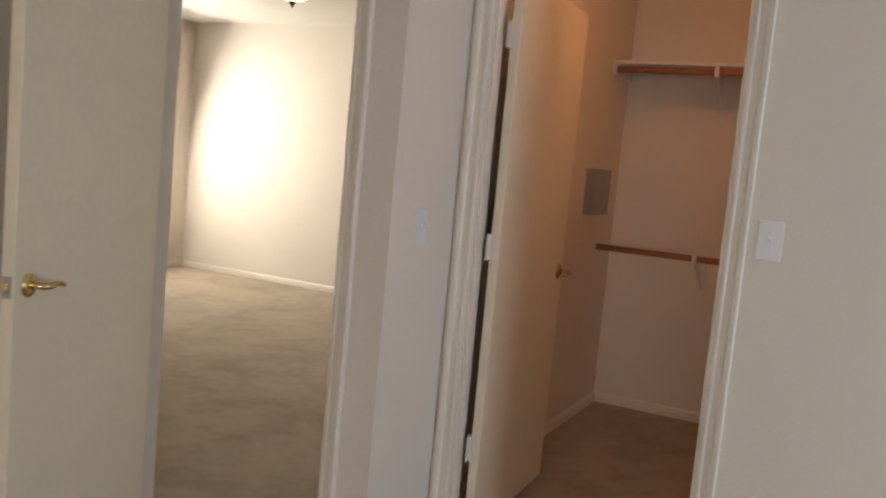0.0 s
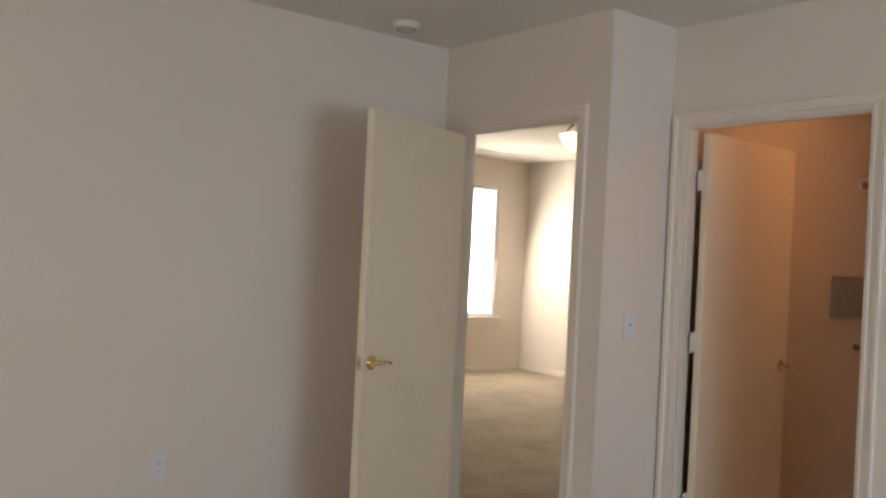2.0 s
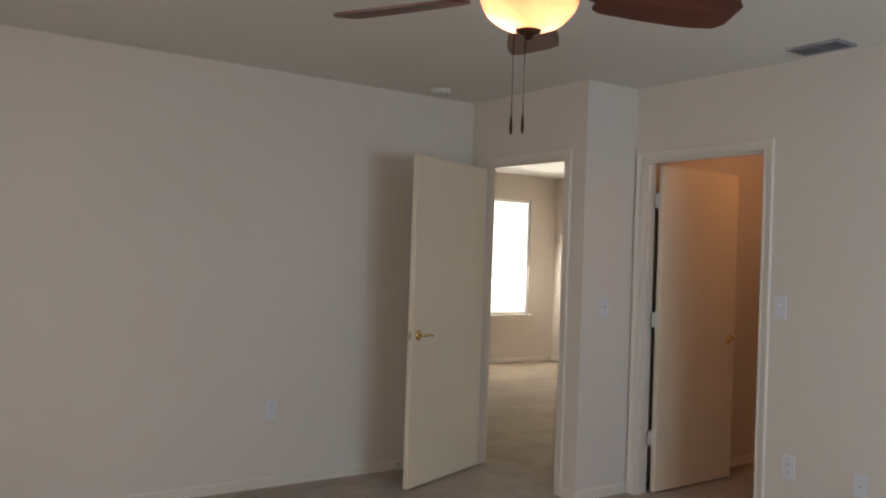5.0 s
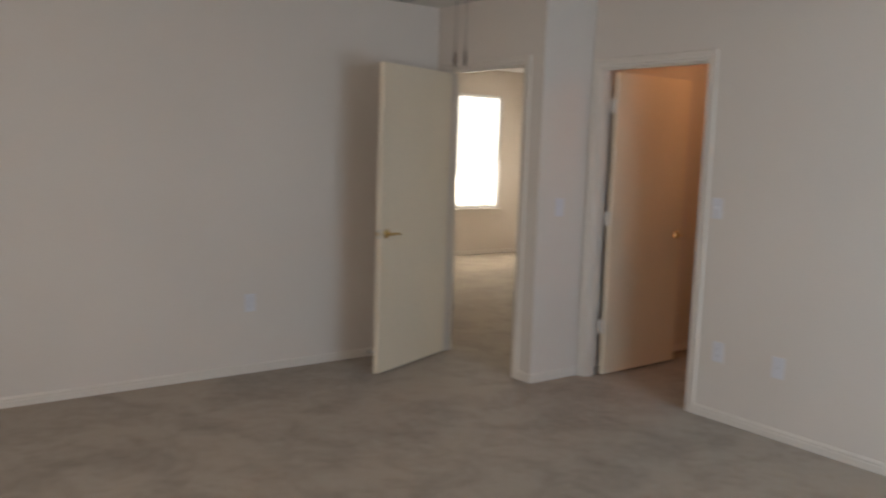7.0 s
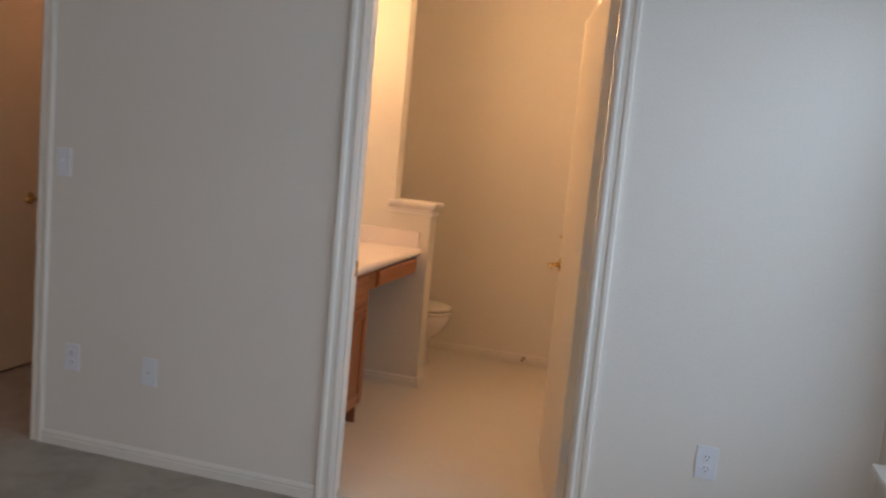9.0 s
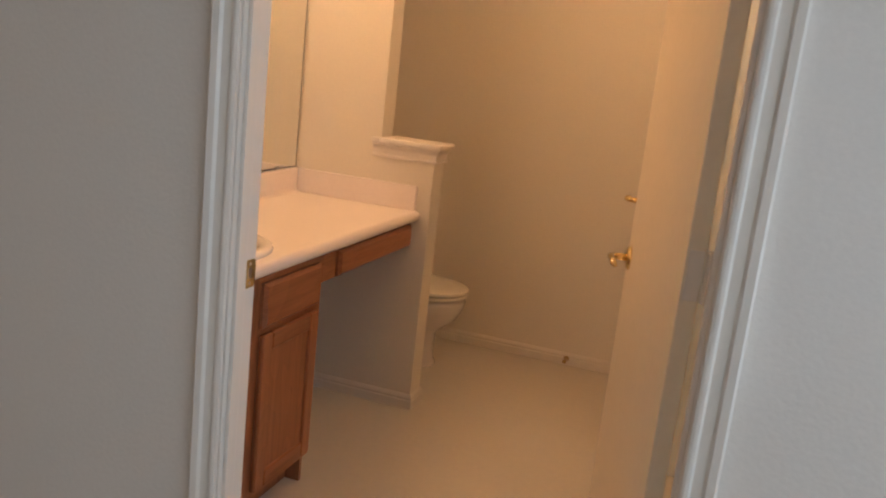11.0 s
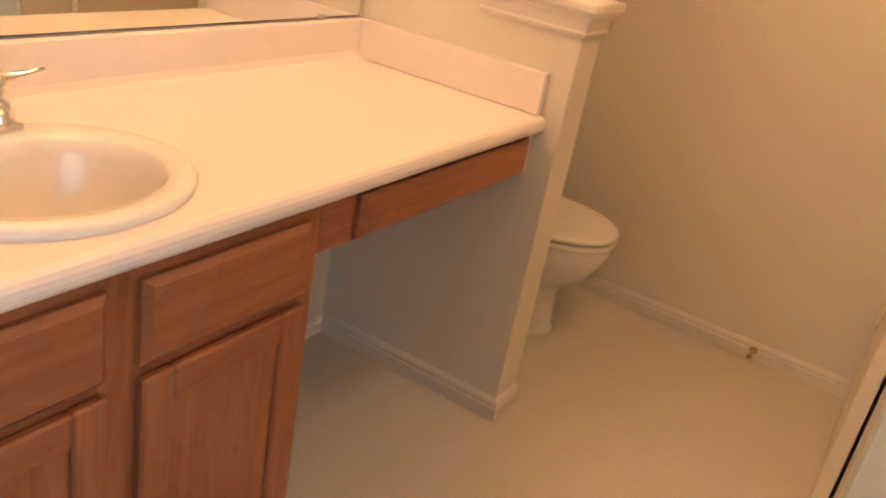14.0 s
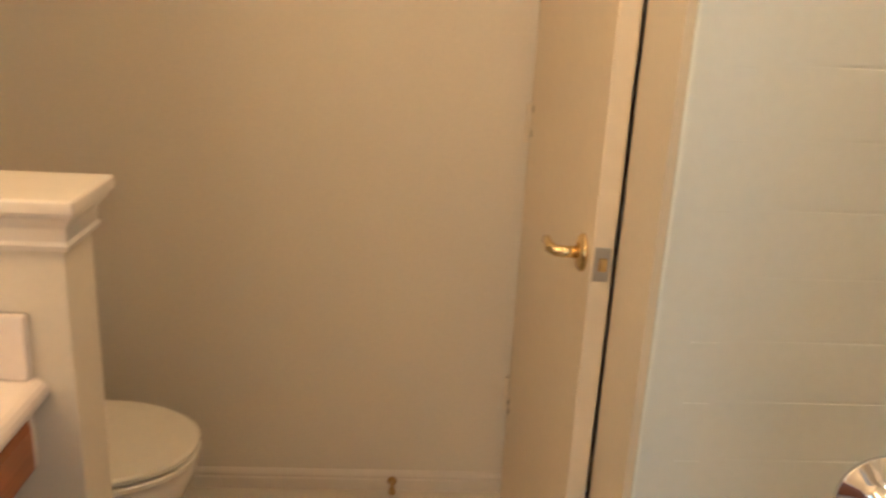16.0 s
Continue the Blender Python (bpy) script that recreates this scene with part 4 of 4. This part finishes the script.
# added ceiling housings, out of view, for the two bath fill bulbs
for name, x, y, r, text in (("ceiling_light", 1.90, 1.35, 0.14, "round bathroom ceiling light, unseen and added for fill"), ("ceiling_light", 2.58, 0.85, 0.09, "small white fill light, unseen and added over the tub alcove")):
    dome = thing(name, pose(x, y, H), text, "ceiling light")
    bm = bmesh.new()
    lathe(bm, [(0, 0), (r, 0), (r, -0.018), (r * 0.8, -0.024), (0, -0.024)], None, 32)
    part("light_base", bm, PLATE, dome)

# toilet, its back to the mirror wall
toilet = thing("toilet", pose(0.895, 2.165, FLOOR - 0.001), "white porcelain toilet with the lid closed", "toilet")


def loft(sections, steps=40):
    """Closed rings given as (middle x, half length, half width, z), with a blunter back."""
    b = bmesh.new()
    rows = []
    for cx, rx, ry, z in sections:
        ring = []
        for i in range(steps):
            a = 2 * math.pi * i / steps
            c, s = math.cos(a), math.sin(a)
            ring.append(b.verts.new((cx + rx * (c if c > 0 else -abs(c) ** 0.8), ry * math.copysign(abs(s) ** 0.92, s), z * 0.94)))
        rows.append(ring)
    for p, q in zip(rows, rows[1:]):
        for i in range(steps):
            j = (i + 1) % steps
            b.faces.new((p[i], p[j], q[j], q[i]))
    b.faces.new(rows[0])
    b.faces.new(rows[-1])
    return b


bm = loft([(0.095, 0.186, 0.112, 0.0), (0.095, 0.184, 0.110, 0.012), (0.092, 0.176, 0.103, 0.03), (0.092, 0.172, 0.102, 0.10), (0.096, 0.174, 0.106, 0.165), (0.112, 0.196, 0.126, 0.205), (0.130, 0.226, 0.154, 0.245), (0.138, 0.246, 0.173, 0.300), (0.14, 0.254, 0.180, 0.340), (0.14, 0.246, 0.173, 0.365)])
part("bowl", bm, PORCELAIN, toilet, smooth=True)
bm = loft([(0.145, 0.252, 0.178, 0.369), (0.145, 0.258, 0.184, 0.372), (0.145, 0.258, 0.184, 0.382), (0.145, 0.254, 0.181, 0.385)])
part("seat", bm, SEAT, toilet)
bm = loft([(0.145, 0.252, 0.179, 0.393), (0.145, 0.257, 0.183, 0.395), (0.145, 0.257, 0.183, 0.404), (0.145, 0.250, 0.176, 0.409), (0.145, 0.20, 0.140, 0.413), (0.145, 0.10, 0.07, 0.415)])
part("lid", bm, SEAT, toilet, smooth=False)
bm = bmesh.new()
box(bm, -0.205, -0.02, -0.215, 0.215, 0.366, 0.72, 0.025, 3)
tank = part("tank", bm, PORCELAIN, toilet, smooth=False)
bm = bmesh.new()
box(bm, -0.208, -0.010, -0.225, 0.225, 0.722, 0.755, 0.010, 2)
part("tank_lid", bm, PORCELAIN, toilet)
bm = bmesh.new()
tube(bm, [(-0.012, -0.15, 0.665), (0.004, -0.15, 0.665), (0.006, -0.10, 0.660)], 0.006, 8)
part("flush_lever", bm, CHROME, toilet)

stop = thing("door_stop", pose(1.730, BACK - 0.010, 0.060), "small tarnished brass door stop on the baseboard", "door stop")
bm = bmesh.new()
lathe(bm, [(0, 0), (0.013, 0), (0.013, 0.004), (0.007, 0.010), (0.006, 0.045), (0.009, 0.048), (0, 0.048)], pose(0, 0, 0, 90, 0, 0), 16)
part("stem", bm, AGED, stop, smooth=False)
bm = bmesh.new()
lathe(bm, [(0, 0.048), (0.010, 0.048), (0.010, 0.060), (0, 0.062)], pose(0, 0, 0, 90, 0, 0), 16)
part("bumper", bm, AGED, stop)

spring = thing("spring_door_stop", pose(LX + 0.010, -0.985, 0.038), "springy metal door stop on the baseboard behind the door", "door stop")
bm = bmesh.new()
lathe(bm, [(0, 0), (0.014, 0), (0.014, 0.004), (0.008, 0.010), (0, 0.010)], pose(0, 0, 0, 0, 90, 0), 16)
part("base", bm, STEEL, spring)
bm = bmesh.new()
tube(bm, [(0.010 + 0.050 * i / 96, 0.0065 * math.cos(i * math.pi / 6), 0.0065 * math.sin(i * math.pi / 6)) for i in range(97)], 0.0016, 6)
part("spring", bm, STEEL, spring, smooth=True)
bm = bmesh.new()
lathe(bm, [(0, 0.058), (0.009, 0.058), (0.010, 0.070), (0.006, 0.076), (0, 0.076)], pose(0, 0, 0, 0, 90, 0), 16)
part("rubber_tip", bm, PLATE, spring, smooth=True)

# moulded tub surround on the end wall of the alcove
surround = thing("tub_surround", pose(0, 0, 0), "white moulded tile-pattern tub surround panel", "tub surround")
boxed("surround_panel", (RX + 0.010, 2.93, TY - 0.016, TY - 0.002, FLOOR, 2.10), SURROUND, surround, 0.007, segments=3)
tile_bm = bmesh.new()
box(tile_bm, -0.372, 0.372, -0.0042, 0.0, -0.0470, 0.0470, 0.0026, 1)
for v in tile_bm.verts:
    if v.co.x < -0.36:
        v.co.y = max(v.co.y, -0.0003)
tile = part("tile", tile_bm, SURROUND, surround)
tile.matrix_basis = pose(2.555, TY - 0.016, 0.22)
ledge_bm = bmesh.new()
box(ledge_bm, -0.018, 0.018, -0.0012, 0.0, -0.0012, 0.0012)
ledge = part("ledge", ledge_bm, SURROUND, surround)
ledge.matrix_basis = pose(2.158, TY - 0.016, 0.26)
for row in range(1, 19):
    course = new("tile", tile.data)
    course.parent = surround
    course.matrix_basis = pose(2.555, TY - 0.016, 0.22 + row * 0.096)
    lip = new("ledge", ledge.data)
    lip.parent = surround
    lip.matrix_basis = pose(2.158, TY - 0.016, 0.26 + row * 0.096)
valve = thing("tub_valve", pose(2.462, TY - 0.020, 0.690), "chrome single-lever tub valve on the surround", "tub valve")
bm = bmesh.new()
lathe(bm, [(0, 0), (0.070, 0), (0.068, 0.006), (0.040, 0.014), (0.030, 0.045), (0.020, 0.060), (0, 0.062)], pose(0, 0, 0, 90, 0, 0), 32)
part("escutcheon", bm, CHROME, valve, smooth=True)
bm = bmesh.new()
tube(bm, [(0, -0.055, 0), (0, -0.062, -0.04), (0, -0.060, -0.085)], [0.012, 0.010, 0.007], 10)
part("valve_lever", bm, CHROME, valve, smooth=True)
